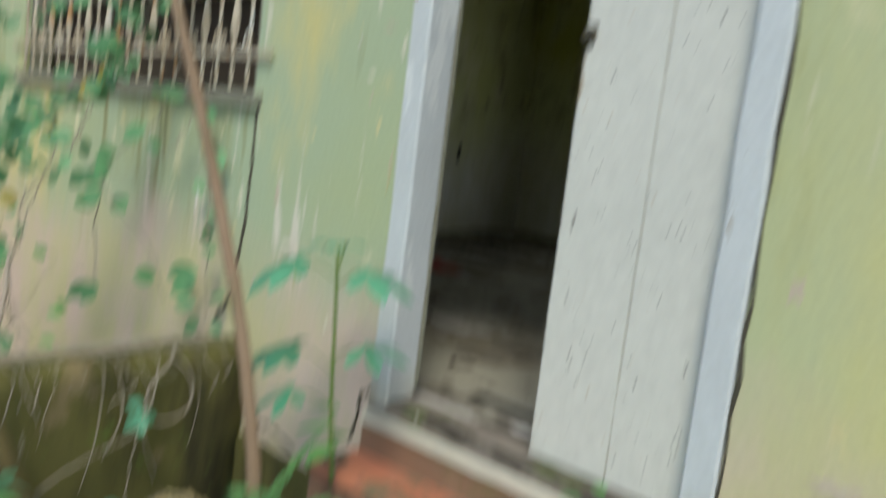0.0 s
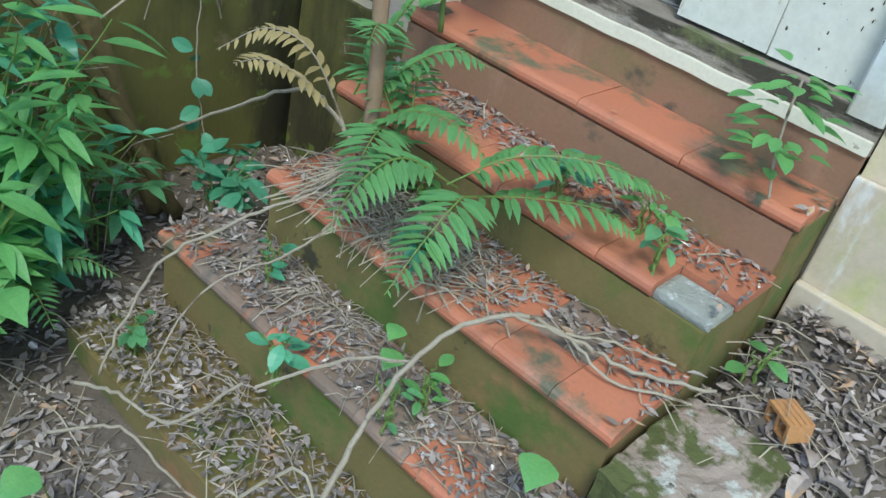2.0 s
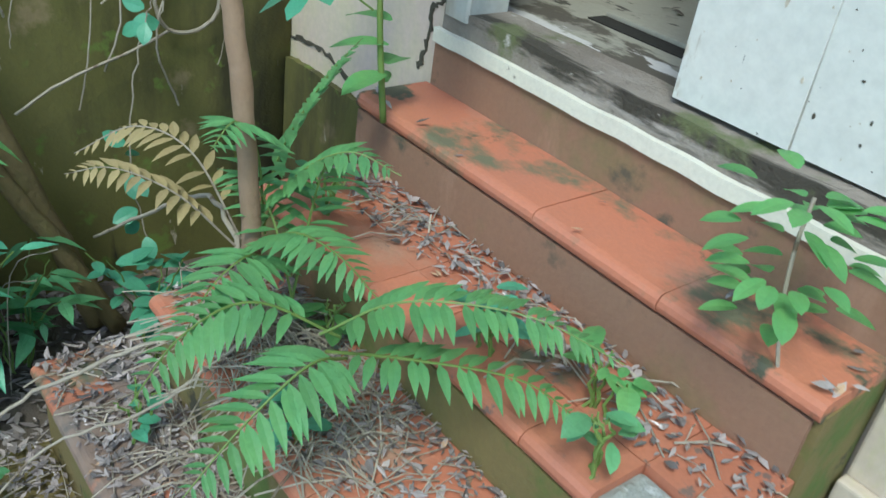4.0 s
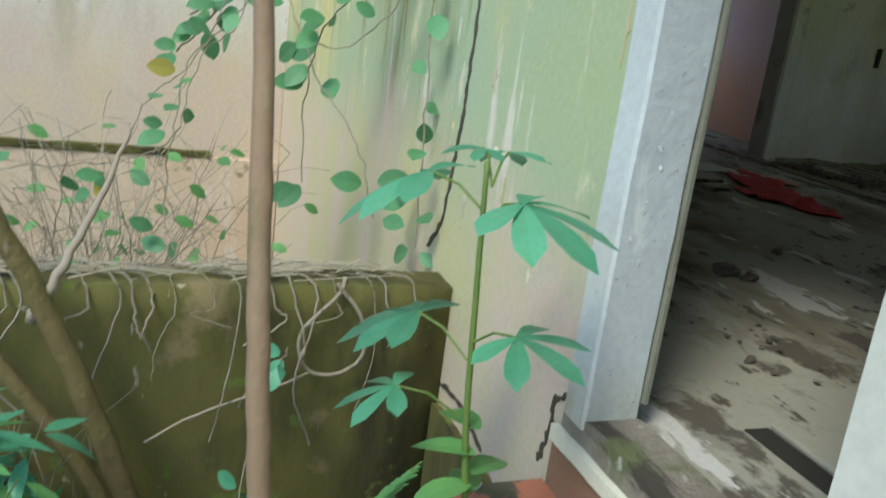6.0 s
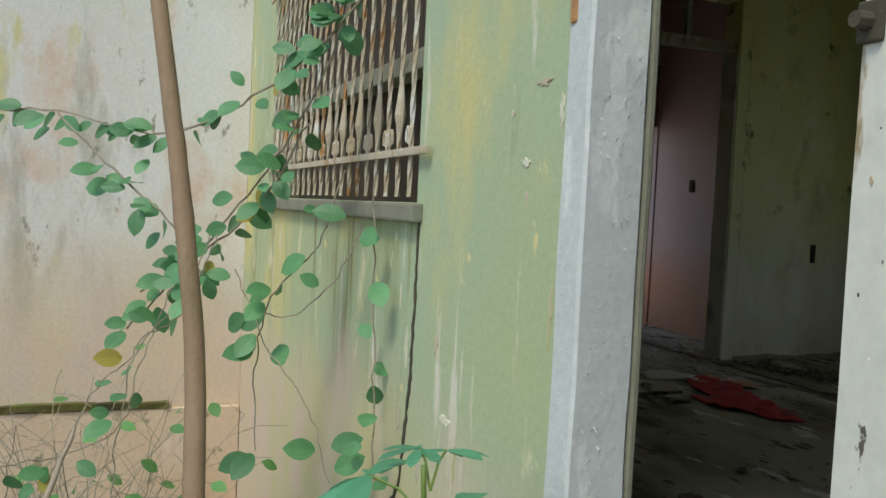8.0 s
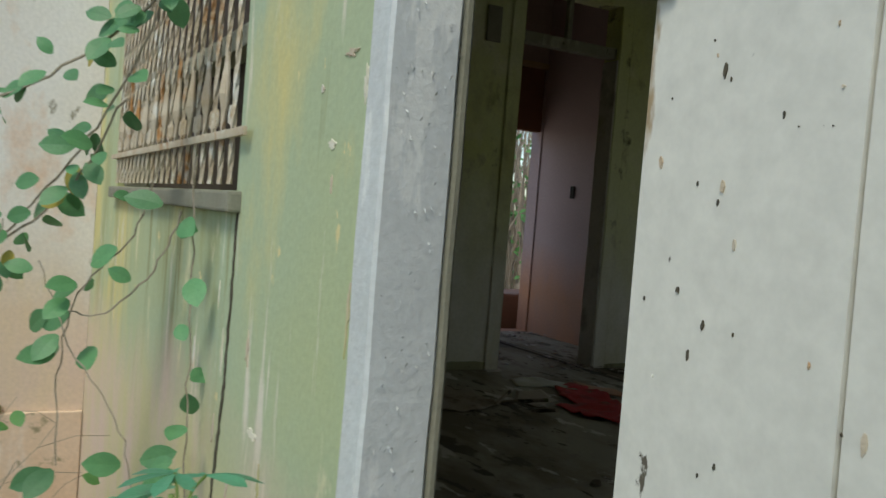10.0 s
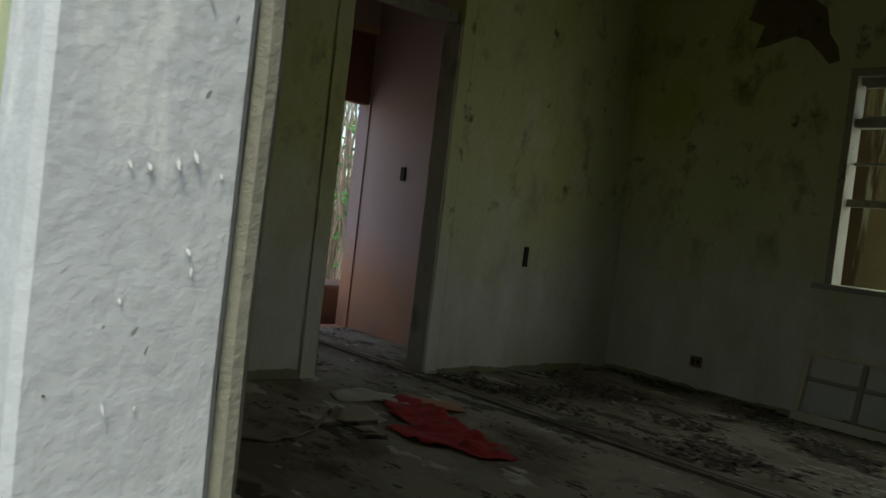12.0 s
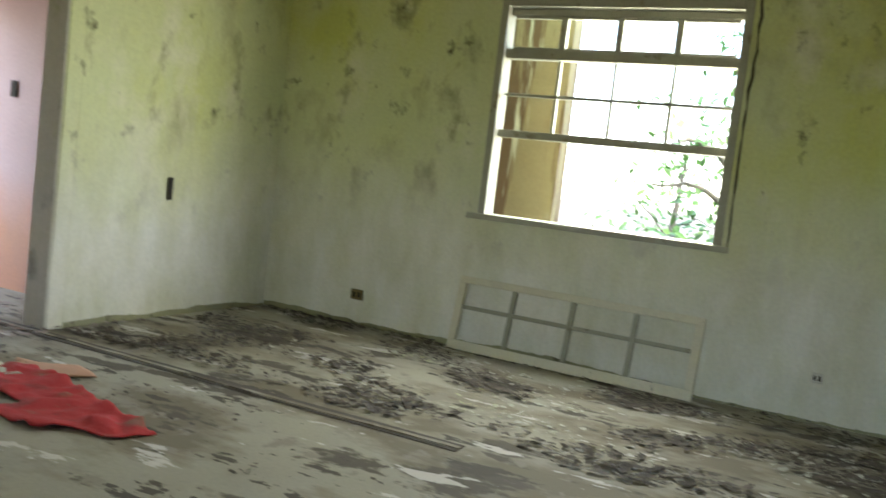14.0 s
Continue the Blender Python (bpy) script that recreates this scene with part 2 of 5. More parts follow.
M_CEIL = mat("pale_bounce_ceiling", ((0.62, 0.60, 0.50), (0.52, 0.50, 0.40)), 2.0, 0.9, 0.2)
M_BRICKHOLE = mat("exposed_clay_render", ((0.21, 0.16, 0.075), (0.16, 0.125, 0.06)), 9.0, 0.95, 0.9, 70, [((0.10, 0.08, 0.05), 12.0, 0.58, 0.08, (1, 1, 1))])
# Near-black fill: the shade inside slots, sockets and holes is put into the colour.
M_DARK = mat("recess_dark_fill", ((0.02, 0.018, 0.014), (0.03, 0.026, 0.02)), 8.0, 0.9, 0.1)
M_CRACK = mat("crack_grime", ((0.05, 0.045, 0.03), (0.09, 0.075, 0.05)), 14.0, 0.95, 0.2)
M_RUST = mat("rusty_bar_paint", ((0.62, 0.58, 0.48), (0.46, 0.34, 0.20)), 9.0, 0.8, 0.5, 120, [((0.42, 0.21, 0.07), 5.0, 0.55, 0.08, (1, 1, 1)), ((0.70, 0.68, 0.60), 7.0, 0.57, 0.08, (1, 1, 1))], metal=0.1)
M_GREYWOOD = mat("grey_window_frame", ((0.27, 0.265, 0.20), (0.20, 0.19, 0.14)), 6.0, 0.88, 0.5, 90, [((0.38, 0.37, 0.28), 8.0, 0.58, 0.08, (1, 1, 0.3)), ((0.10, 0.095, 0.06), 14.0, 0.63, 0.05, (1, 1, 1))])
M_SASH = mat("dull_sash_paint", ((0.52, 0.51, 0.44), (0.62, 0.61, 0.55)), 4.0, 0.8, 0.35, 80, [((0.20, 0.17, 0.11), 9.0, 0.6, 0.08, (1, 1, 1))])
M_BARS = mat("grey_sash_bar_paint", ((0.40, 0.39, 0.32), (0.33, 0.32, 0.25)), 6.0, 0.85, 0.4, 80, [((0.20, 0.17, 0.10), 9.0, 0.6, 0.08, (1, 1, 1))])
M_BACKBOARD = mat("dark_brown_boards", ((0.055, 0.036, 0.022), (0.04, 0.027, 0.018)), 3.0, 0.8, 0.4, 60)
M_SOIL = mat("litter_covered_soil", ((0.105, 0.083, 0.062), (0.15, 0.12, 0.095)), 3.0, 0.97, 1.0, 90, [((0.24, 0.20, 0.17), 16.0, 0.60, 0.06, (1, 1, 1)), ((0.045, 0.037, 0.028), 8.0, 0.57, 0.1, (1, 1, 1)), ((0.07, 0.085, 0.03), 2.0, 0.62, 0.1, (1, 1, 1))])
M_DEADLEAF = mat("dead_leaves", ((0.155, 0.12, 0.10), (0.34, 0.295, 0.275)), 9.0, 0.9, 0.4, 120, [((0.34, 0.22, 0.13), 14.0, 0.60, 0.03, (1, 1, 1)), ((0.55, 0.50, 0.47), 17.0, 0.63, 0.03, (1, 1, 1))], island=1.2)
M_TWIG = mat("dry_twig_bark", ((0.30, 0.25, 0.18), (0.40, 0.35, 0.27)), 16.0, 0.9, 0.6, 140, [((0.16, 0.12, 0.08), 20.0, 0.58, 0.08, (1, 1, 1))], island=0.5)
M_STEM = mat("brown_sapling_bark", ((0.23, 0.145, 0.085), (0.29, 0.20, 0.125)), 9.0, 0.8, 0.4, 90, [((0.15, 0.13, 0.06), 6.0, 0.58, 0.1, (1, 1, 0.4))])
M_TRUNK = mat("mossy_trunk_bark", ((0.17, 0.115, 0.05), (0.13, 0.11, 0.035)), 7.0, 0.92, 0.9, 70, [((0.09, 0.11, 0.02), 5.0, 0.56, 0.1, (1, 1, 0.4)), ((0.30, 0.24, 0.16), 9.0, 0.64, 0.06, (1, 1, 0.4))])
M_GSTEM = mat("green_stalk", ((0.12, 0.20, 0.04), (0.16, 0.22, 0.05)), 12.0, 0.6, 0.15)
M_LEAF = mat("fresh_leaf", ((0.12, 0.31, 0.13), (0.17, 0.39, 0.17)), 18.0, 0.42, 0.25, 150, island=0.5, objrand=0.4, see=0.3)
M_LEAF_BLUE = mat("bluish_leaf", ((0.09, 0.31, 0.17), (0.14, 0.38, 0.22)), 12.0, 0.36, 0.2, 150, island=0.4, objrand=0.4, see=0.28)
M_LEAF_LIME = mat("lime_leaf", ((0.22, 0.47, 0.14), (0.16, 0.41, 0.14)), 14.0, 0.45, 0.25, 150, island=0.5, objrand=0.4, see=0.42)
M_FERN = mat("fern_green", ((0.18, 0.37, 0.12), (0.13, 0.33, 0.12)), 20.0, 0.48, 0.2, 150, island=0.3, objrand=0.3, see=0.32)
M_FERN_DRY = mat("withered_fern", ((0.44, 0.34, 0.16), (0.36, 0.29, 0.12)), 20.0, 0.8, 0.3, 150, island=0.5, objrand=0.3, see=0.2)
M_YELLOW = mat("yellowed_leaf", ((0.50, 0.40, 0.06), (0.42, 0.36, 0.10)), 20.0, 0.6, 0.2, 150, see=0.25)
M_CLOTH = mat("red_cloth", ((0.46, 0.025, 0.03), (0.38, 0.03, 0.035)), 8.0, 0.9, 0.5, 160, [((0.25, 0.10, 0.07), 5.0, 0.56, 0.08, (1, 1, 1)), ((0.14, 0.03, 0.03), 3.0, 0.56, 0.10, (1, 1, 1))])
M_PAPER = mat("soiled_paper", ((0.28, 0.235, 0.185), (0.36, 0.32, 0.27)), 6.0, 0.9, 0.4, 90, [((0.16, 0.12, 0.09), 6.0, 0.58, 0.1, (1, 1, 1))], island=0.4)
M_FLAKE = mat("fallen_paint_and_soot", ((0.075, 0.065, 0.055), (0.12, 0.10, 0.085)), 8.0, 0.92, 0.6, 90, island=0.8)
M_CLAY = mat("hollow_clay_brick", ((0.50, 0.25, 0.09), (0.42, 0.22, 0.10)), 14.0, 0.9, 0.5, 120)
M_ORANGEWOOD = mat("reddish_door_board", ((0.26, 0.10, 0.055), (0.20, 0.085, 0.05)), 4.0, 0.8, 0.3)
M_PALELINTEL = mat("pale_lintel_edge", ((0.55, 0.38, 0.24), (0.48, 0.34, 0.22)), 6.0, 0.85, 0.3)
M_YARDWALL = mat("streaked_outer_wall", ((0.40, 0.32, 0.17), (0.30, 0.22, 0.11)), 1.6, 0.92, 0.3, 50, [((0.17, 0.10, 0.05), 6.0, 0.52, 0.07, (1, 1, 0.10)), ((0.60, 0.55, 0.40), 8.0, 0.56, 0.06, (1, 1, 0.10))])
M_FARWOOD = mat("pale_thicket_bark", ((0.34, 0.27, 0.20), (0.46, 0.38, 0.30)), 4.0, 0.9, 0.5, 60, island=0.8)


# ---- mesh helpers ----
def part(name, bm, material, parent=None, label="", smooth=False):
    me = bpy.data.meshes.new(name)
    bmesh.ops.recalc_face_normals(bm, faces=bm.faces)
    bm.to_mesh(me)
    bm.free()
    me.materials.append(material)
    if smooth:
        me.shade_smooth()
    ob = new(name, me)
    if parent is not None:
        ob.parent = parent
    if label:
        tagged(ob, label)
    return ob


def thing(name, label, category, at=(0, 0, 0), group="", kind=""):
    ob = new(name)
    ob.location = at
    ob.empty_display_size = 0.05
    return tagged(ob, label, category, group, kind)


def box(bm, x0, y0, z0, x1, y1, z1, bevel=0.0):
    vs = [bm.verts.new(p) for p in ((x0, y0, z0), (x1, y0, z0), (x1, y1, z0), (x0, y1, z0), (x0, y0, z1), (x1, y0, z1), (x1, y1, z1), (x0, y1, z1))]
    fs = [bm.faces.new([vs[i] for i in q]) for q in ((3, 2, 1, 0), (4, 5, 6, 7), (0, 1, 5, 4), (1, 2, 6, 5), (2, 3, 7, 6), (3, 0, 4, 7))]
    if bevel:
        es = list({e for f in fs for e in f.edges})
        bmesh.ops.bevel(bm, geom=es, offset=bevel, segments=2, profile=0.6, affect="EDGES")
    return bm


def boxed(*a, bevel=0.0):
    return box(bmesh.new(), *a, bevel=bevel)


def tube(bm, pts, radii, sides=6):
    pts = [Vector(p) for p in pts]
    if isinstance(radii, (int, float)):
        radii = [radii] * len(pts)
    rings = []
    for i, p in enumerate(pts):
        d = (pts[min(i + 1, len(pts) - 1)] - pts[max(i - 1, 0)]).normalized()
        a = d.orthogonal().normalized() if i == 0 else (rings[-1][1] - d * rings[-1][1].dot(d)).normalized()
        b = d.cross(a)
        rings.append(([bm.verts.new(p + (a * math.cos(t) + b * math.sin(t)) * radii[i]) for t in (2 * math.pi * k / sides for k in range(sides))], a))
    for (r, _), (s, _) in zip(rings, rings[1:]):
        for k in range(sides):
            bm.faces.new((r[k], r[(k + 1) % sides], s[(k + 1) % sides], s[k]))
    bm.faces.new(rings[0][0][::-1])
    bm.faces.new(rings[-1][0])
    return bm


def curve_pts(pts, n=8, wobble=0.0, rng=random):
    """A smooth line through the points (Catmull-Rom)."""
    p = [Vector(q) for q in pts]
    p = [p[0] * 2 - p[1], *p, p[-1] * 2 - p[-2]]
    out = []
    for i in range(1, len(p) - 2):
        for k in range(n):
            t = k / n
            q = 0.5 * (2 * p[i] + (p[i + 1] - p[i - 1]) * t + (2 * p[i - 1] - 5 * p[i] + 4 * p[i + 1] - p[i + 2]) * t * t + (3 * p[i] - p[i - 1] - 3 * p[i + 1] + p[i + 2]) * t**3)
            out.append(q + Vector((rng.uniform(-1, 1), rng.uniform(-1, 1), rng.uniform(-1, 1))) * wobble)
    return out + [p[-2]]


def leaf(bm, base, way, up, length, width, shape="oval", fold=0.18, droop=0.25, steps=5):
    """A leaf with a raised fold along its rib and a drooping tip."""
    way, up = Vector(way).normalized(), Vector(up)
    side = way.cross(up).normalized()
    up = side.cross(way).normalized()
    prof = {"oval": lambda t: math.sin(math.pi * min(1, t * 0.97 + 0.03)) ** 0.7, "lance": lambda t: math.sin(math.pi * t**0.75) ** 1.1,
            "heart": lambda t: math.sin(math.pi * (1 - t) ** 1.6) ** 0.8 if t > 0.02 else 0.25, "finger": lambda t: (0.25 + 0.9 * t) * math.sin(math.pi * min(1, 0.12 + 0.88 * t)) ** 0.5}[shape]
    rows = []
    for i in range(steps + 1):
        t = i / steps
        w = max(0.0, prof(t)) * width / 2
        c = Vector(base) + way * length * t - up * droop * length * t * t
        rows.append((bm.verts.new(c + side * w + up * fold * w), bm.verts.new(c), bm.verts.new(c - side * w + up * fold * w)))
    for a, b in zip(rows, rows[1:]):
        bm.faces.new((a[0], a[1], b[1], b[0]))
        bm.faces.new((a[1], a[2], b[2], b[1]))
    return bm


def walled(u0, u1, z0, z1, holes, at, depth, along="x"):
    """A wall from u0 to u1 with openings (u0, u1, z0, z1) through it; at: its face, depth: the way to its back."""
    us = sorted({u0, u1, *[h[0] for h in holes], *[h[1] for h in holes]})
    zs = sorted({z0, z1, *[h[2] for h in holes], *[h[3] for h in holes]})
    bm = bmesh.new()
    verts = {}

    def v(u, z, d):
        k = (u, z, d)
        if k not in verts:
            verts[k] = bm.verts.new((u, at + d, z) if along == "x" else (at + d, u, z))
        return verts[k]

    def solid(i, j):
        if not (0 <= i < len(us) - 1 and 0 <= j < len(zs) - 1):
            return False
        u, z = (us[i] + us[i + 1]) / 2, (zs[j] + zs[j + 1]) / 2
        return not any(h[0] < u < h[1] and h[2] < z < h[3] for h in holes)

    for i in range(len(us) - 1):
        for j in range(len(zs) - 1):
            if not solid(i, j):
                continue
            a, b, c, d = us[i], us[i + 1], zs[j], zs[j + 1]
            for q in (0, depth):
                bm.faces.new((v(a, c, q), v(b, c, q), v(b, d, q), v(a, d, q)))
            for (di, dj), e in (((-1, 0), ((a, c), (a, d))), ((1, 0), ((b, c), (b, d))), ((0, -1), ((a, c), (b, c))), ((0, 1), ((a, d), (b, d)))):
                if not solid(i + di, j + dj):
                    (p, r), (s, t) = e
                    bm.faces.new((v(p, r, 0), v(s, t, 0), v(s, t, depth), v(p, r, depth)))
    return bm


def structure(name, bm, material, label, category="wall"):
    return tagged(part(name, bm, material), label, category, kind="structure")

# ---- plan, in metres ----
FL = 0.90            # floor of the house
XW, YB = -3.39, 4.86  # inner walls: with the doorway, with the window
DY0, DY1 = 2.38, 3.14  # doorway to the pink room
DOOR_R = 1.015         # right side of the front door's opening
WX0, WX1, WZ0, WZ1 = -3.15, -0.90, 1.865, 3.05  # window in the front
VX0, VX1, VZ0, VZ1 = -1.86, -0.45, 1.72, 2.99  # window in the back wall
STEP_R = 1.09
TREADS = [(0.735, -0.215), (0.58, -0.49), (0.43, -0.765), (0.23, -0.97), (0.02, -1.215)]
STEP_L = [-0.11, -0.06, 0.03, -0.115, -0.14]
PL_X, PL_Z = -0.79, 0.915   # face and top of the mossy block
WING_X = -4.0
H = 4.1


def ground_z(x, y):
    near = max(0.0, min(1.0, (x - 0.85) / 0.3)) * max(0.0, min(1.0, (y + 1.75) / 1.65)) ** 0.8
    return -0.09 + 0.55 * near + 0.02 * noise.noise(Vector((x * 3, y * 3, 0))) + 0.04 * noise.noise(Vector((x * 0.7, y * 0.7, 2)))


# ---- ground ----
bm = bmesh.new()
xs = [-300, -90, -30, -12, *[-7 + 0.12 * i for i in range(100)], 9, 20, 60, 300]
ys = [-300, -90, -30, -10, *[-5 + 0.12 * i for i in range(42)], 0.1, 6, 12, 20, 60, 300]
grid = [[bm.verts.new((x, y, ground_z(x, y) if -7 <= x <= 5 and -5 <= y <= 0.05 else -0.12)) for y in ys] for x in xs]
for a, b in zip(grid, grid[1:]):
    for i in range(len(ys) - 1):
        bm.faces.new((a[i], b[i], b[i + 1], a[i + 1]))
structure("ground", bm, M_SOIL, "brown soil covered in leaf litter around the house", "ground").data.shade_smooth()

# ---- front wall ----
T = 0.125
DOOR_Z = FL + 2.20
bm = walled(-5.20, 5.0, -0.3, H, [(-0.089, DOOR_R + 0.089, FL - 0.14, DOOR_Z + 0.10), (WX0, WX1, WZ0, WZ1)], 0.0, T)
structure("wall_front", bm, M_FACADE, "faded green-yellow plastered front wall with stains and peeling paint")
# lower course where the paint has gone, in two set-backs, right of the steps and behind the block
structure("trim_front_plinth", boxed(STEP_R + 0.010, -0.025, -0.3, 5.0, -0.003, 0.80, bevel=0.006), M_FACADE_LOW, "worn pinkish cement plinth below the front wall", "plinth")
structure("trim_front_plinth_lower", boxed(STEP_R + 0.010, -0.055, -0.3, 5.0, -0.026, 0.52, bevel=0.006), M_FACADE_LOW, "lower pinkish cement course of the plinth", "plinth")

# ---- block beside the steps, wing wall ----
bm = boxed(PL_X - 0.13, -2.9, -0.5, PL_X, -0.004, PL_Z)
bmesh.ops.subdivide_edges(bm, edges=bm.edges[:], cuts=16, use_grid_fill=True)
for v in bm.verts:
    v.co += 0.012 * noise.noise_vector(v.co * 2.5) if v.co.y < -0.02 else Vector()
    if v.co.z > PL_Z - 0.05:
        v.co.z += 0.012 * noise.noise(Vector((v.co.y * 6, 4, 1)))
structure("wall_garden", bm, M_MOSS, "low mossy concrete garden wall beside the steps", "low wall").data.shade_smooth()
structure("wall_wing", boxed(WING_X - 0.2, -6.0, -0.3, WING_X, -0.002, H), M_WING, "stained whitish and pink plastered wing wall")
structure("trim_wing_foot", boxed(WING_X, -5.0, -0.3, WING_X + 0.04, -0.004, 0.58, bevel=0.008), M_OCHRE, "ochre plaster course at the foot of the wing wall", "plinth")
bm = boxed(WING_X, -5.0, 0.584, WING_X + 0.05, -0.42, 0.622)
bmesh.ops.subdivide_edges(bm, edges=[e for e in bm.edges if abs(e.verts[0].co.y - e.verts[1].co.y) > 1], cuts=70)
for v in bm.verts:
    v.co += Vector((0.02, 0, 0.02)) * noise.noise(Vector((v.co.z * 20, v.co.y * 7, 1)))
structure("trim_wing_ledge", bm, M_MOSS, "narrow blackened broken ledge on the wing wall", "ledge")

bm = boxed(PL_X + 0.004, -0.022, -0.3, -0.05, -0.003, 0.57)
bmesh.ops.subdivide_edges(bm, edges=[e for e in bm.edges if abs(e.verts[0].co.x - e.verts[1].co.x) > 0.3], cuts=30)
for v in bm.verts:
    v.co.z += (0.05 * noise.noise(Vector((v.co.x * 4, 1, 2))) + 0.015 * noise.noise(Vector((v.co.x * 19, 1, 2)))) if v.co.z > 0.5 else 0
structure("trim_front_foot", bm, M_MOSS, "mossy damp foot of the front wall beside the steps", "plinth")

# ---- rooms ----
structure("floor", boxed(-5.20, T + 0.004, -0.2, 5.0, YB + 0.2, FL), M_FLOOR, "stained cement floor with dirt patches", "floor")
structure("wall_inner", walled(T, YB, FL + 0.002, H, [(DY0, DY1, FL + 0.001, FL + 2.45)], XW, -0.15, "y"), M_WALL_GREEN, "mouldy green painted inner wall with a doorway")
structure("wall_back", walled(-5.20, 5.0, -0.3, H, [(VX0, VX1, VZ0, VZ1)], YB, 0.20), M_WALL_GREEN, "mouldy green back wall with a broken window")
structure("wall_east", boxed(4.8, T, FL, 5.0, YB, H), M_WALL_GREEN, "plain green side wall closing the room")
# Ceiling is out of view; kept pale to bounce light onto the back wall.
structure("ceiling", boxed(-5.20, -0.1, H, 5.0, YB + 0.3, H + 0.12), M_CEIL, "unseen pale ceiling added to close the room and bounce light", "ceiling")
structure("wall_front_inside", walled(XW, 4.8, FL + 0.002, H, [(-0.089, DOOR_R + 0.089, FL + 0.001, DOOR_Z + 0.10), (WX0, WX1, WZ0, WZ1)], T + 0.003, 0.01), M_WALL_GREEN, "green inner face of the front wall")
# pink room
PX1, PYB = -5.05, 3.71
structure("wall_pink_side", boxed(PX1, PYB, FL, XW - 0.152, PYB + 0.12, H), M_PINK, "faded pink wall of the back room")
structure("wall_pink_far", walled(T, PYB - 0.002, FL, H, [(2.7, PYB - 0.012, FL + 0.001, FL + 2.35)], PX1, -0.15, "y"), M_PINK, "pink end wall with an opening to the yard")
structure("trim_lintel_board", boxed(PX1 - 0.10, 2.7, FL + 1.76, PX1 - 0.02, PYB - 0.014, FL + 2.30), M_ORANGEWOOD, "reddish board closing the top of the yard opening", "board")
structure("trim_lintel_edge", boxed(PX1 - 0.12, 2.7, FL + 2.302, PX1 + 0.03, PYB - 0.014, FL + 2.348), M_PALELINTEL, "pale lintel edge over the yard opening", "lintel")
structure("wall_pink_back", boxed(PX1 - 0.15, PYB, -0.3, PX1, YB, H), M_PINK, "plain end wall behind the pink room")
structure("wall_hall", boxed(XW - 0.153, 1.55, FL, PX1, 1.65, H), M_PINK, "plain pink wall closing the back room")

# ---- front door ----
FT = 0.085
LEAF_Y = 0.036        # outer face of the closed leaf
door_frame = thing("door_frame", "white-grey painted wooden door frame with peeling paint", "door frame", (0, 0, FL), kind="structure")
door_frame.name = "door_1"


def placed(ob, parent):
    """Keep world coordinates of a mesh built in the world under a thing that stands elsewhere."""
    ob.parent = parent
    ob.matrix_parent_inverse = Matrix.Translation(-parent.location)
    return ob


def sub(name, bm, material, parent, label="", smooth=False):
    ob = part(name, bm, material, None, label, smooth)
    top = parent
    base = Vector(parent.location)
    while top.parent:
        top = top.parent
        base = Vector(top.location) if top.parent is None else base
    ob.parent = parent
    ob.matrix_parent_inverse = Matrix.Translation(-base) if parent.parent is None else Matrix.Identity(4)
    return ob


def rough_post(x0, x1, y0, y1, z0, z1, seed):
    bm = boxed(x0, y0, z0, x1, y1, z1)
    cuts = [e for e in bm.edges if abs(e.verts[0].co.z - e.verts[1].co.z) > 0.5]
    bmesh.ops.subdivide_edges(bm, edges=cuts, cuts=26)
    bmesh.ops.bevel(bm, geom=[e for e in bm.edges if abs(e.verts[0].co.z - e.verts[1].co.z) > 0.01], offset=0.006, segments=1, affect="EDGES")
    for v in bm.verts:
        v.co.x += 0.004 * noise.noise(Vector((seed, v.co.y * 9, v.co.z * 5)))
        v.co.y += 0.003 * noise.noise(Vector((seed + 7, v.co.x * 9, v.co.z * 6)))
    return bm


SILL_Z = FL + 0.03
sub("jamb", rough_post(-FT, 0.0, -0.012, 0.112, SILL_Z - 0.02, DOOR_Z, 1), M_FRAME, door_frame)
sub("jamb", rough_post(DOOR_R, DOOR_R + FT, -0.012, 0.112, SILL_Z - 0.02, DOOR_Z, 4), M_FRAME, door_frame)
sub("head", rough_post(-FT, DOOR_R + FT, -0.010, 0.112, DOOR_Z + 0.002, DOOR_Z + 0.09, 5), M_FRAME, door_frame)
sub("stop_bead", rough_post(-0.03, -0.002, 0.114, 0.134, SILL_Z + 0.03, DOOR_Z, 9), M_GREYWOOD, door_frame, "bare grey wooden stop bead")
bm = boxed(-FT - 0.005, -0.006, FL - 0.06, DOOR_R + FT, 0.115, SILL_Z)
bmesh.ops.subdivide_edges(bm, edges=[e for e in bm.edges if abs(e.verts[0].co.x - e.verts[1].co.x) > 0.5], cuts=40)
for v in bm.verts:
    v.co.z += 0.010 * noise.noise(Vector((v.co.x * 6, v.co.y * 9, 3)))
    v.co.y += 0.008 * noise.noise(Vector((v.co.x * 7, v.co.z * 9, 8)))
sub("sill_board", bm, M_OLDWOOD, door_frame, "rotten grey wooden sill board")

door_leaf = thing("door_leaf", "closed half of a white boarded double door with chipped paint", "door", (DOOR_R, LEAF_Y, FL))
LX = [0.538, 0.785, DOOR_R - 0.004]

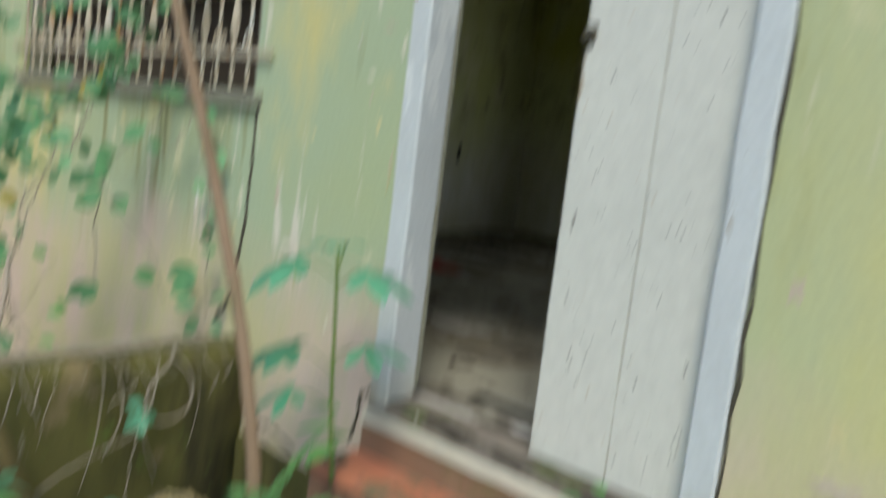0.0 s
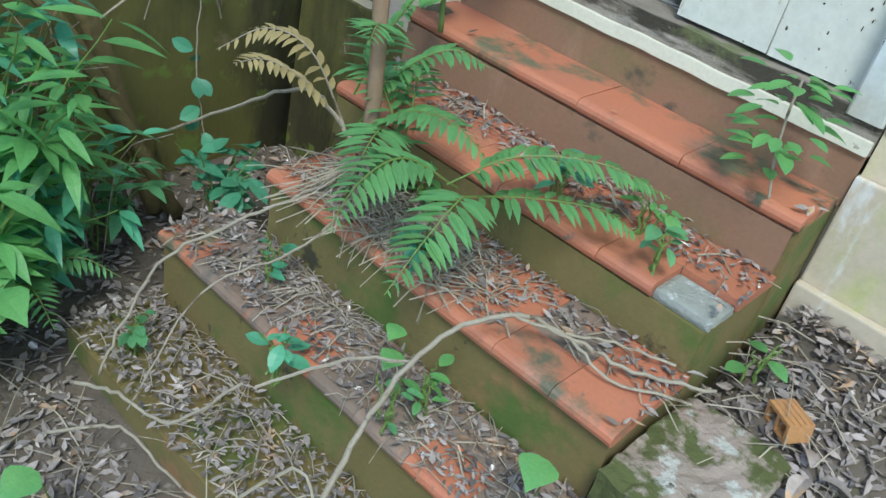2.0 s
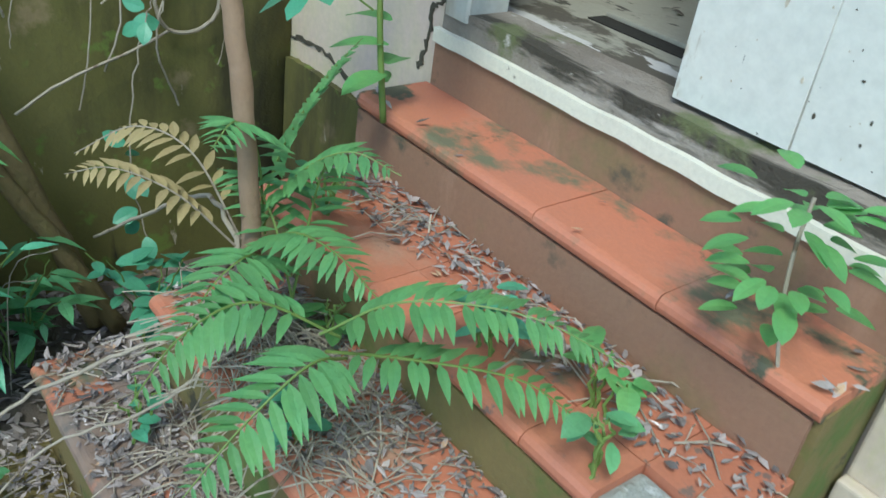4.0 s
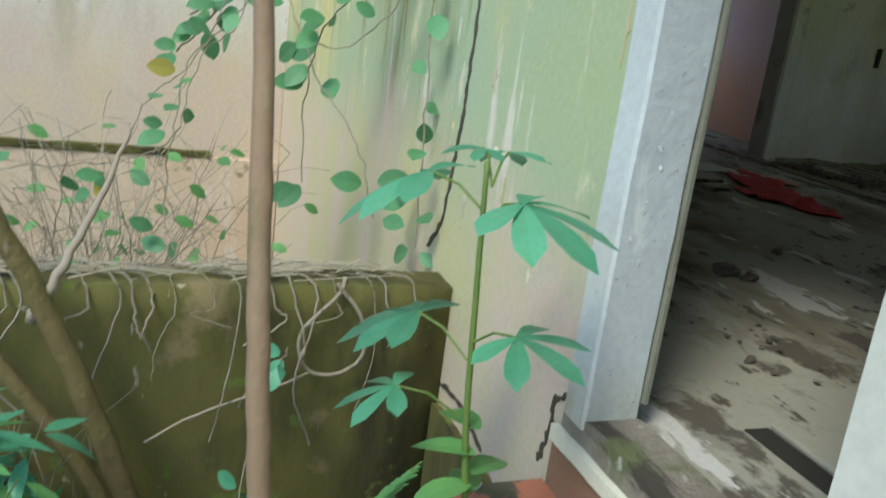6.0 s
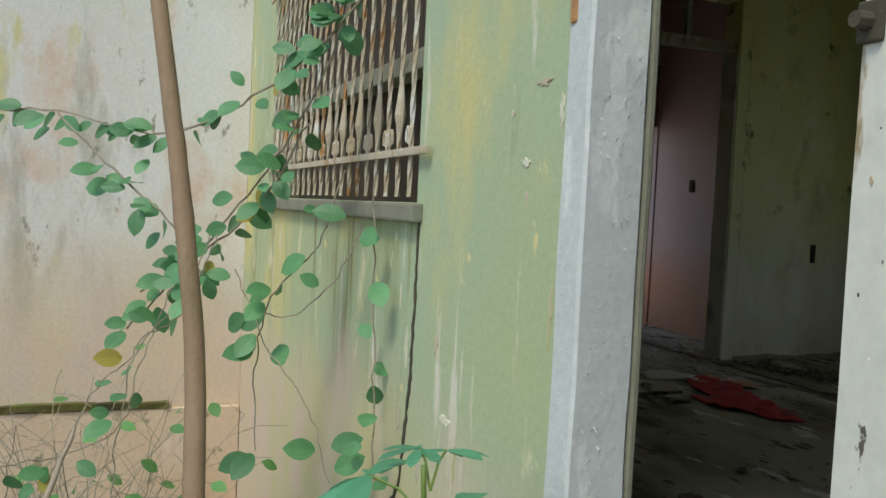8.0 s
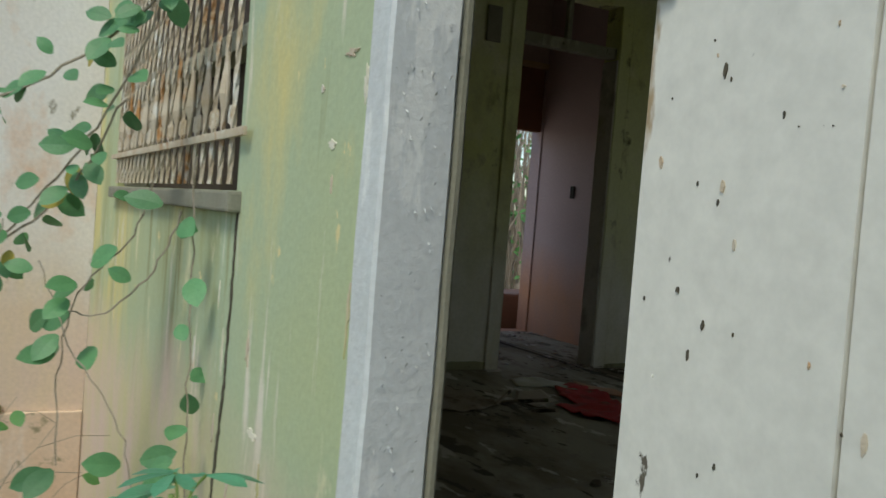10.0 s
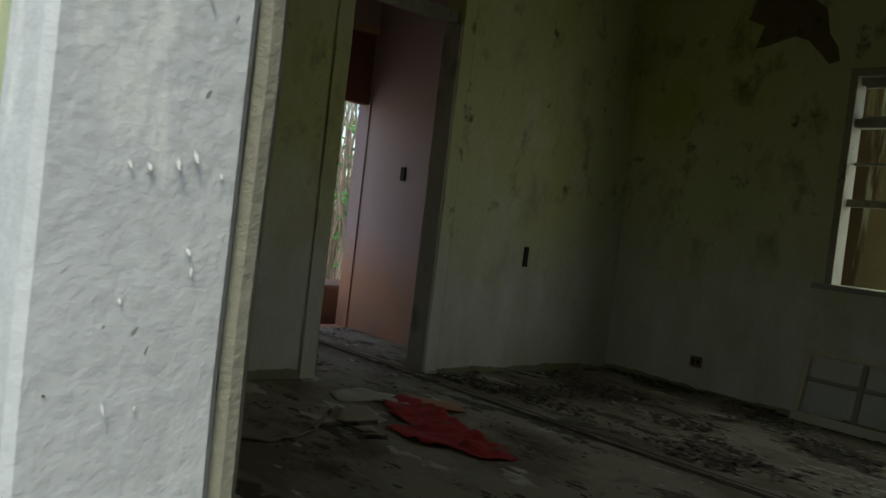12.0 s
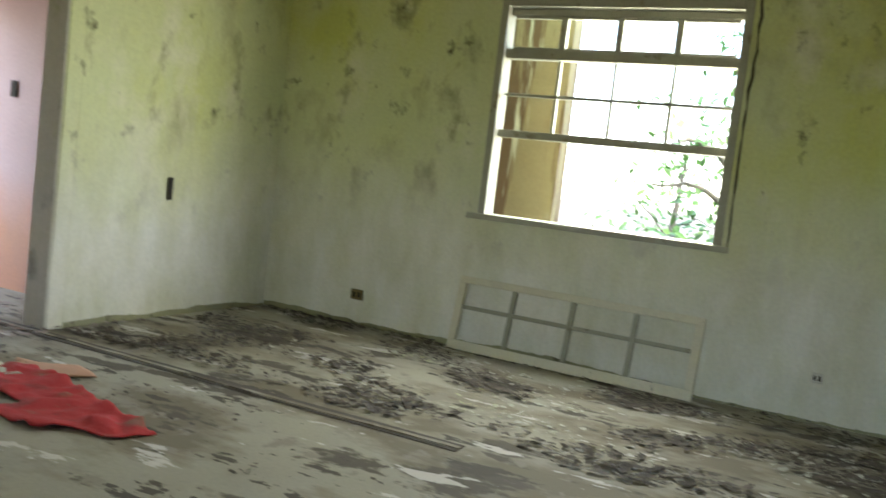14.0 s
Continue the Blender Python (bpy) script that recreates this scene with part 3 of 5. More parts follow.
for i in range(2):
    bm = boxed(LX[i] + 0.0015, LEAF_Y + 0.003 * (i % 2), SILL_Z + 0.012, LX[i + 1] - 0.0015, LEAF_Y + 0.035, DOOR_Z - 0.005)
    bmesh.ops.subdivide_edges(bm, edges=[e for e in bm.edges if abs(e.verts[0].co.z - e.verts[1].co.z) > 0.5], cuts=20)
    for v in bm.verts:
        v.co.x += 0.003 * noise.noise(Vector((i * 5, 2, v.co.z * 4)))
        if v.co.z < SILL_Z + 0.05:
            v.co.z += 0.02 * noise.noise(Vector((v.co.x * 9, i, 2)))
    sub("board", bm, M_WHITE, door_leaf)
bm = bmesh.new()
box(bm, LX[0] - 0.002, LEAF_Y - 0.009, FL + 1.17, LX[0] + 0.033, LEAF_Y + 0.001, FL + 1.22, bevel=0.004)
tube(bm, [(LX[0] + 0.015, LEAF_Y, FL + 1.195), (LX[0] + 0.015, LEAF_Y - 0.03, FL + 1.195)], [0.012, 0.010], 8)
sub("latch", bm, M_CRACK, door_leaf, "dark iron latch stub")

r_ = random.Random(19)
for k in range(210):
    cx, cz = r_.uniform(LX[0] + 0.02, DOOR_R - 0.03), FL + 0.06 + 1.9 * r_.random() ** 1.2
    y0 = LEAF_Y - 0.0005 if cx < LX[1] else LEAF_Y + 0.0025
    w = 0.0008 + 0.0026 * r_.random() ** 2
    h = w * r_.uniform(0.8, 3.5)
    bm = bmesh.new()
    ring = [bm.verts.new((cx + w * math.cos(a) * r_.uniform(0.5, 1.2), y0 - 0.001, cz + h * math.sin(a) * r_.uniform(0.5, 1.2))) for a in (0.9 * j for j in range(7))]
    bm.faces.new(ring)
    ext = bmesh.ops.extrude_face_region(bm, geom=bm.faces[:])
    for v in ext["geom"]:
        if isinstance(v, bmesh.types.BMVert):
            v.co.y += 0.003
    sub("paint_chip", bm, M_CRACK if k % 3 else M_RUST, door_leaf)
for k in range(9):
    cy, cz = r_.uniform(0.0, 0.105), FL + 0.06 + 1.9 * r_.random() ** 1.4
    w = 0.0005 + 0.0009 * r_.random() ** 2
    h = w * r_.uniform(0.8, 3.2)
    bm = bmesh.new()
    ring = [bm.verts.new((0.0012, cy + w * math.cos(a) * r_.uniform(0.5, 1.2), cz + h * math.sin(a) * r_.uniform(0.5, 1.2))) for a in (0.9 * j for j in range(7))]
    bm.faces.new(ring)
    ext = bmesh.ops.extrude_face_region(bm, geom=bm.faces[:])
    for v in ext["geom"]:
        if isinstance(v, bmesh.types.BMVert):
            v.co.x -= 0.004
    sub("paint_chip", bm, M_CRACK if k % 2 else M_OLDWOOD, door_frame)

for k in range(140):
    cy, cz = r_.uniform(0.01, 0.10), FL + 0.25 + 1.7 * r_.random()
    bm = leaf(bmesh.new(), (0.001, cy, cz), (r_.uniform(0.10, 0.28), r_.uniform(-0.3, 0.3), r_.choice((-1, 1))), (1, 0, 0), r_.uniform(0.004, 0.012), r_.uniform(0.0015, 0.0035), "lance", 0.3, -0.5, 3)
    sub("paint_flake", bm, M_FRAME, door_frame)

# ---- steps ----
steps = thing("front_steps", "mossy concrete front steps paved with terracotta tiles", "steps", (STEP_R, -0.6, 0), kind="structure")

for i, (z, y) in enumerate(TREADS):
    back = 0.0 if i == 0 else TREADS[i - 1][1]
    zb = -0.3
    bm = boxed(STEP_L[i], y + 0.02, zb, STEP_R - 0.004 * i, back + 0.019 if i else -0.003, z - 0.026)
    bmesh.ops.subdivide_edges(bm, edges=bm.edges[:], cuts=10, use_grid_fill=True)
    for v in bm.verts:
        if v.co.y < back - 0.02:
            v.co += 0.007 * noise.noise_vector(v.co * 4.0)
    sub("step_body", bm, M_STEPSIDE, steps)
    if i < 2:
        sub("riser", boxed(STEP_L[i] + 0.004, y + 0.006, TREADS[i + 1][0] + 0.002, STEP_R - 0.012, y + 0.0175, z - 0.039), M_RISER if i == 0 else M_STEPSIDE, steps, "red washed riser")
sub("door_riser", boxed(-FT - 0.012, -0.014, TREADS[0][0] - 0.02, STEP_R + 0.008, -0.004, 0.842), M_RISER, steps, "red washed riser under the door")
bm = boxed(-FT - 0.012, -0.024, 0.844, STEP_R + 0.008, -0.007, 0.876)
bmesh.ops.subdivide_edges(bm, edges=[e for e in bm.edges if abs(e.verts[0].co.x - e.verts[1].co.x) > 0.5], cuts=40)
for v in bm.verts:
    v.co.z += 0.004 * noise.noise(Vector((v.co.x * 9, 1, 3)))
sub("threshold_edge", bm, M_MARBLE, steps, "pale painted edge strip of the threshold")


def nosed_tile(w, d, nose):
    """A tile w wide and d deep with a rounded front where it is the nosing."""
    bm = bmesh.new()
    prof = [(0, -0.026), (0, 0)] if not nose else []
    if nose:
        prof = [(0.019 - 0.019 * math.sin(math.pi * k / 6), -0.019 - 0.019 * math.cos(math.pi * k / 6)) for k in range(7)]
    prof = prof + [(d, 0), (d, -0.026)]
    a = [bm.verts.new((0.0008, y, z)) for y, z in prof]
    b = [bm.verts.new((w - 0.0008, y, z)) for y, z in prof]
    n = len(prof)
    for k in range(n):
        bm.faces.new((a[k], a[(k + 1) % n], b[(k + 1) % n], b[k]))
    bm.faces.new(a[::-1])
    bm.faces.new(b)
    bmesh.ops.recalc_face_normals(bm, faces=bm.faces)
    me = bpy.data.meshes.new("tile")
    bm.to_mesh(me)
    bm.free()
    return me


tile_meshes = {}
rng = random.Random(5)


def lay_tile(x, y, z, w, d, nose, material, tilt=0.0):
    key = (round(w, 3), round(d, 3), nose, material.name)
    if key not in tile_meshes:
        me = nosed_tile(w, d, nose)
        me.materials.append(material)
        tile_meshes[key] = me
    ob = new("tile", tile_meshes[key])
    ob.parent = steps
    ob.matrix_parent_inverse = Matrix.Translation(-steps.location)
    ob.matrix_basis = pose(x, y, z + rng.uniform(-0.001, 0.001), rng.uniform(-0.4, 0.4) + tilt, rng.uniform(-0.3, 0.3), rng.uniform(-0.4, 0.4))


TW = 0.145
for i, (z, y) in enumerate(TREADS[:4]):
    back = -0.015 if i == 0 else TREADS[i - 1][1] + 0.018
    n = round((STEP_R - STEP_L[i]) / (TW * 2 if i == 0 else TW))
    w = (STEP_R - STEP_L[i]) / n
    dirty = i >= 3
    for k in range(n):
        x = STEP_L[i] + k * w
        if i == 0:
            lay_tile(x, y, z, w, back - y, True, M_TILE_MOSS)
            continue
        broken = i == 1 and k == n - 1
        if not broken:
            lay_tile(x, y, z, w, 0.12, True, M_TILE_DIRTY if dirty and k % 3 else M_TILE)
        lay_tile(x, y + 0.1215, z, w, back - y - 0.1225, False, M_TILE_DIRTY if dirty or (i == 2 and k % 4 == 1) else M_TILE)
sub("broken_nosing", boxed(STEP_R - 0.146, TREADS[1][1] + 0.012, TREADS[1][0] - 0.04, STEP_R - 0.004, TREADS[1][1] + 0.12, TREADS[1][0] - 0.012, bevel=0.012), M_CONC, steps, "grey broken concrete where a nosing tile is missing")

# ---- windows ----
window = thing("window_1", "front window with rusty ornamental iron grille and dark brown boards behind", "window", (WX1, 0, WZ0), kind="structure")
sub("sill", boxed(WX0 - 0.04, -0.035, WZ0 - 0.055, WX1 + 0.05, T, WZ0 - 0.002, bevel=0.008), M_GREYWOOD, window)
for a in ((WX0, WX0 + 0.06, WZ0, WZ1), (WX1 - 0.06, WX1, WZ0, WZ1)):
    sub("window_frame", boxed(a[0], 0.03, a[2], a[1], 0.13, a[3], bevel=0.006), M_GREYWOOD, window)
sub("window_frame", boxed(WX0 + 0.061, 0.03, WZ1 - 0.07, WX1 - 0.061, 0.13, WZ1, bevel=0.006), M_GREYWOOD, window)
sub("window_frame", boxed(WX0 + 0.061, 0.04, WZ0 + 0.39, WX1 - 0.061, 0.12, WZ0 + 0.45, bevel=0.006), M_GREYWOOD, window)
# Six dark brown boards fill the opening behind the grille.
for k in range(6):
    a = WX0 + 0.062 + k * (WX1 - WX0 - 0.124) / 6
    sub("shutter_board", boxed(a + 0.002, 0.14, WZ0 + 0.002, a + (WX1 - WX0 - 0.124) / 6 - 0.002, 0.165, WZ1 - 0.002), M_BACKBOARD, window)

grille = thing("window_grille", "rusty painted iron window grille with twisted bars and scrolls", "grille", (WX1, -0.02, WZ0))
GY = -0.020
for z in (WZ0 + 0.14, WZ0 + 1.02):
    sub("cross_bar", boxed(WX0 - 0.10, GY - 0.005, z - 0.011, WX1 + 0.115, GY + 0.005, z + 0.011, bevel=0.002), M_RUST, grille)
NB = 21


def twisted(z0, z1, r):
    bm = bmesh.new()
    rings = []
    m = 36
    for i in range(m + 1):
        a0 = i * 0.55
        rings.append([bm.verts.new((r * math.cos(a0 + k * math.pi / 2), r * math.sin(a0 + k * math.pi / 2), z0 + (z1 - z0) * i / m)) for k in range(4)])
    for a, b in zip(rings, rings[1:]):
        for k in range(4):
            bm.faces.new((a[k], a[(k + 1) % 4], b[(k + 1) % 4], b[k]))
    bm.faces.new(rings[0][::-1])
    bm.faces.new(rings[-1])
    return bm


first = [None, None, None]
for k in range(NB):
    x = WX0 + 0.05 + k * (WX1 - WX0 - 0.10) / (NB - 1)
    kind = k % 2
    if first[kind] is None:
        bm = twisted(WZ0 + 0.015, WZ1 - 0.02, 0.0078)
        if kind:
            for s in (-1, 1):
                tube(bm, curve_pts([(0, 0, WZ0 + 0.16), (s * 0.022, 0, WZ0 + 0.23), (s * 0.018, 0, WZ0 + 0.30), (s * 0.004, 0, WZ0 + 0.36)], 4), 0.0045, 5)
            tube(bm, [(0, 0, WZ0 + 0.21), (0, 0, WZ0 + 0.25), (0, 0, WZ0 + 0.34)], [0.010, 0.019, 0.007], 6)
        ob = sub("bar", bm, M_RUST, grille)
        first[kind] = ob
        ob.matrix_basis = pose(x, GY + 0.012, 0)
    else:
        ob = first[kind].copy()
        scene.collection.objects.link(ob)
        ob.matrix_basis = pose(x, GY + 0.012, 0)
    if kind == 0 and k < NB - 1:
        xs2 = x + (WX1 - WX0 - 0.10) / (NB - 1)
        for s, c in ((1, x), (-1, xs2 + (WX1 - WX0 - 0.10) / (NB - 1))):
            pts = [(c + s * (0.012 + 0.024 * (1 - math.cos(a)) * 0.5 + 0.006), GY + 0.012, WZ0 + 0.185 + 0.028 * math.sin(a)) for a in [0.5 * j - 0.8 for j in range(10)]]
            sub("scroll", tube(bmesh.new(), pts, 0.0045, 5), M_RUST, grille)

# back window
win2 = thing("window_2", "broken wooden sash window with bare panes looking on trees", "window", (VX0, YB, VZ0), kind="structure")
YF = YB + 0.04
sub("window_sill", boxed(VX0 - 0.07, YB - 0.025, VZ0 - 0.035, VX1 + 0.04, YB + 0.198, VZ0 - 0.002, bevel=0.006), M_BARS, win2)
for u in ((VX0, VX0 + 0.045), (VX1 - 0.045, VX1)):
    sub("window_frame", boxed(u[0], YB - 0.012, VZ0, u[1], YB + 0.11, VZ1, bevel=0.005), M_BARS, win2)
sub("window_frame", boxed(VX0 + 0.046, YB - 0.012, VZ1 - 0.05, VX1 - 0.046, YB + 0.11, VZ1, bevel=0.005), M_BARS, win2)
WA, WB = VX0 + 0.046, VX1 - 0.046
ZM1, ZM2 = VZ0 + 0.465, VZ0 + 0.925
sub("meeting_rail", boxed(WA, YF, ZM1, WB, YF + 0.045, ZM1 + 0.045, bevel=0.004), M_BARS, win2)
sub("transom_bar", boxed(WA, YF - 0.02, ZM2, WB, YF + 0.05, ZM2 + 0.055, bevel=0.004), M_BARS, win2)
sub("top_rail", boxed(WA, YF, VZ1 - 0.092, WB, YF + 0.04, VZ1 - 0.055, bevel=0.004), M_BARS, win2)
for k in range(1, 4):
    x = WA + (WB - WA) * k / 4
    sub("muntin", boxed(x - 0.010, YF + 0.005, ZM1 + 0.046, x + 0.010, YF + 0.035, ZM2 - 0.002, bevel=0.003), M_BARS, win2)
    sub("mullion", boxed(x - 0.020, YF + 0.003, ZM2 + 0.056, x + 0.020, YF + 0.042, VZ1 - 0.093, bevel=0.003), M_BARS, win2)
for k in range(4):
    a, b = WA + (WB - WA) * k / 4, WA + (WB - WA) * (k + 1) / 4
    sub("muntin", boxed(a + 0.011, YF + 0.007, (ZM1 + 0.046 + ZM2) / 2 - 0.009, b - 0.011, YF + 0.033, (ZM1 + 0.046 + ZM2) / 2 + 0.009, bevel=0.003), M_BARS, win2)
    for z0, z1, d in ((ZM2 + 0.056, ZM2 + 0.072, 0), (VZ1 - 0.108, VZ1 - 0.093, 0)):
        sub("light_frame", boxed(a + 0.022, YF + 0.006, z0, b - 0.022, YF + 0.034, z1, bevel=0.002), M_BARS, win2)

# ---- cracks and lost plaster on the front wall ----
def crack(name, pts, w, parent_y, label):
    r = random.Random(len(pts) * 7 + int(w * 1e4))
    line = curve_pts([(x, parent_y, z) for x, z in pts], 7, 0.006, r)
    bm = bmesh.new()
    rows = []
    for i, p in enumerate(line):
        h = w * (0.35 + 0.9 * r.random()) * (0.5 if i in (0, len(line) - 1) else 1) / 2
        d = line[min(i + 1, len(line) - 1)] - line[max(i - 1, 0)]
        s = Vector((d.z, 0, -d.x)).normalized() * h
        rows.append([bm.verts.new((q.x, parent_y + dy, q.z)) for q in (p - s, p + s) for dy in (-0.0035, 0.004)])
    for a, b in zip(rows, rows[1:]):
        bm.faces.new((a[0], a[2], b[2], b[0]))
        bm.faces.new((a[0], b[0], b[1], a[1]))
        bm.faces.new((a[2], a[3], b[3], b[2]))
    return structure(name, bm, M_CRACK, label, "crack")


crack("trim_crack_wall", [(-0.872, WZ0 - 0.06), (-0.875, 1.64), (-0.882, 1.45), (-0.885, 1.36), (-0.915, 1.22), (-0.95, 1.06), (-1.05, 0.955)], 0.016, 0.0, "dark crack running down from the window corner")
crack("trim_crack_foot", [(-0.91, 0.60), (-0.75, 0.63), (-0.59, 0.637), (-0.45, 0.60)], 0.014, 0.0, "dark crack low on the front wall")
crack("trim_crack_door", [(-0.09, 0.935), (-0.13, 0.91), (-0.14, 0.83), (-0.166, 0.745)], 0.014, 0.0, "crack beside the foot of the door frame")
crack("trim_crack_frame", [(DOOR_R + FT + 0.006, FL), (DOOR_R + FT + 0.008, 1.5), (DOOR_R + FT + 0.005, 2.2), (DOOR_R + FT + 0.009, 3.0)], 0.010, 0.0, "dark gap between the door frame and the plaster")
bm = bmesh.new()
box(bm, -0.075, -0.016, 2.20, -0.055, -0.004, 2.42, bevel=0.004)
structure("trim_bare_wood", bm, M_CLAY, "bare reddish wood where the frame edge has split", "wood patch")


def peel(x, z, w, h, seed, material=None):
    """A shallow scab of bare plaster where the paint has come off."""
    r = random.Random(seed)
    bm = bmesh.new()
    n = 22
    ring = []
    for k in range(n):
        a = 6.283 * k / n
        q = 0.75 * r.uniform(0.3, 1.1)
        ring.append(bm.verts.new((x + w * q * math.cos(a), -0.0022, z + h * q * math.sin(a))))
    bm.faces.new(ring)
    ext = bmesh.ops.extrude_face_region(bm, geom=bm.faces[:])
    for v in ext["geom"]:
        if isinstance(v, bmesh.types.BMVert):
            v.co.y += 0.004
    structure("trim_peel", bm, material or (M_FACADE_LOW if seed % 3 else M_MARBLE), "small cream scab where paint has peeled", "peeled paint")


for i, (x, z, w, h) in enumerate(((-0.25, 1.955, 0.028, 0.014), (-0.185, 2.11, 0.05, 0.012), (-0.115, 1.66, 0.012, 0.09), (-0.11, 2.05, 0.014, 0.05), (-0.32, 2.06, 0.02, 0.01), (-0.24, 1.88, 0.006, 0.025), (-0.62, 1.33, 0.05, 0.02), (-0.55, 1.25, 0.014, 0.07), (-0.70, 1.50, 0.02, 0.06), (-0.93, 1.45, 0.012, 0.09),
                                  (-0.97, 1.25, 0.014, 0.06), (-0.80, 1.15, 0.02, 0.05), (-0.35, 1.10, 0.012, 0.03), (1.20, 1.55, 0.03, 0.05), (1.35, 1.15, 0.10, 0.03), (1.28, 1.02, 0.05, 0.05), (-1.25, 1.40, 0.015, 0.08), (-0.13, 1.25, 0.01, 0.05), (-1.0, 1.6, 0.008, 0.06))):
    peel(x, z, w, h, i)

# ---- plants ----
def palmate(bm, base, way, up, size, fingers=7):
    way, up = Vector(way).normalized(), Vector(up).normalized()
    side = way.cross(up).normalized()
    for k in range(fingers):
        a = radians(-100 + 200 * k / (fingers - 1))
        d = way * math.cos(a) + side * math.sin(a)
        leaf(bm, Vector(base), d, up, size * (0.62 + 0.38 * math.cos(a * 0.8)), size * 0.40, "finger", 0.10, 0.22, 5)
    return bm


def frond(parent, pts, width, material, pairs=13, up=(0, 0, 1), seed=1):
    r = random.Random(seed)
    pairs = int(pairs * 1.45)
    line = curve_pts(pts, 12)
    f = part("frond", tube(bmesh.new(), line, [0.003 * (1 - 0.7 * i / len(line)) for i in range(len(line))], 4), M_GSTEM if material is M_FERN else M_TWIG, parent)
    n = len(line)
    for k in range(1, pairs * 2 + 1):
        t = 0.16 + 0.82 * (k // 2) / pairs
        i = min(n - 2, int(t * (n - 1)))
        p, d = line[i], (line[i + 1] - line[i]).normalized()
        s = d.cross(Vector(up)).normalized() * (1 if k % 2 else -1)
        ln = width * math.sin(math.pi * min(1, 0.22 + 0.76 * t)) ** 0.8 * r.uniform(0.9, 1.08)
        part("pinna", leaf(bmesh.new(), p, s * 0.92 + d * 0.42 + Vector((0, 0, r.uniform(-0.12, 0.06))), up, ln, ln * 0.25, "lance", 0.15, 0.22, 4), material, f)
    return f


# leaning sapling pole in front of the garden wall
pole = thing("sapling", "tall thin brown sapling stem leaning over the steps", "sapling")
pp = curve_pts([(0.235, -0.64, 0.42), (0.235, -0.645, 0.62), (0.21, -0.655, 0.92), (0.12, -0.665, 1.25), (-0.06, -0.655, 1.58), (-0.20, -0.68, 1.90), (-0.36, -0.72, 2.25), (-0.60, -0.78, 2.75)], 8, 0.0015, random.Random(3))
part("stem", tube(bmesh.new(), pp, [0.019 - 0.005 * i / len(pp) + (0.005 if i < 3 else 0) + (0.0015 if i % 11 == 5 else 0) for i in range(len(pp))], 10), M_STEM, pole, smooth=True)
r_ = random.Random(9)
for k in range(46):
    a, l = r_.uniform(0, 6.28), r_.uniform(0.06, 0.24)
    root = [(0.235, -0.65, 0.56), (0.235 + 0.03 * math.cos(a), -0.65 + 0.03 * math.sin(a), 0.52), (0.235 + l * math.cos(a), -0.65 + l * math.sin(a) - 0.03, 0.455 + 0.02 * r_.random())]
    part("root", tube(bmesh.new(), root, [0.002, 0.002, 0.001], 3), M_TWIG, pole)

# broad-leaved seedling at the door's left
seedling = thing("seedling", "green seedling with large hand-shaped leaves beside the door", "seedling")
sp = curve_pts([(0.045, -0.245, 0.73), (0.035, -0.27, 0.95), (0.03, -0.285, 1.2), (0.02, -0.295, 1.43)], 8)
part("stalk", tube(bmesh.new(), sp, [0.0075 - 0.003 * i / len(sp) for i in range(len(sp))], 7), M_GSTEM, seedling, smooth=True)
for (bx, by, bz), way, size, fing in (((0.10, -0.26, 1.38), (0.55, 0.55, -0.12), 0.175, 6), ((-0.07, -0.36, 1.39), (-0.55, -0.5, -0.35), 0.19, 7), ((-0.02, -0.24, 1.44), (-0.5, 0.4, -0.1), 0.10, 5),
                                      ((-0.07, -0.35, 1.13), (-0.7, -0.55, -0.25), 0.165, 7), ((0.12, -0.24, 1.16), (0.7, 0.35, 0.0), 0.14, 5), ((0.0, -0.40, 1.02), (-0.35, -0.8, -0.3), 0.12, 5), ((-0.04, -0.28, 1.44), (0.1, -0.9, 0.05), 0.08, 5)):
    st = part("petiole", tube(bmesh.new(), [(0.03, -0.285, bz - 0.05), ((bx + 0.03) / 2, (by - 0.285) / 2, bz - 0.01), (bx, by, bz)], 0.0025, 5), M_GSTEM, seedling)
    part("leaf", palmate(bmesh.new(), (bx, by, bz), way, (0, -0.15, 1), size, fing), M_LEAF_BLUE, st)
for z, a in ((0.82, 2.9), (0.86, 2.2), (0.90, 4.0), (0.95, 3.4), (0.84, 4.9)):
    part("leaf", leaf(bmesh.new(), (0.045, -0.25, z), (math.cos(a), math.sin(a), 0.1), (0, 0, 1), 0.12, 0.062, "oval", 0.15, 0.3, 6), M_LEAF_LIME, seedling)

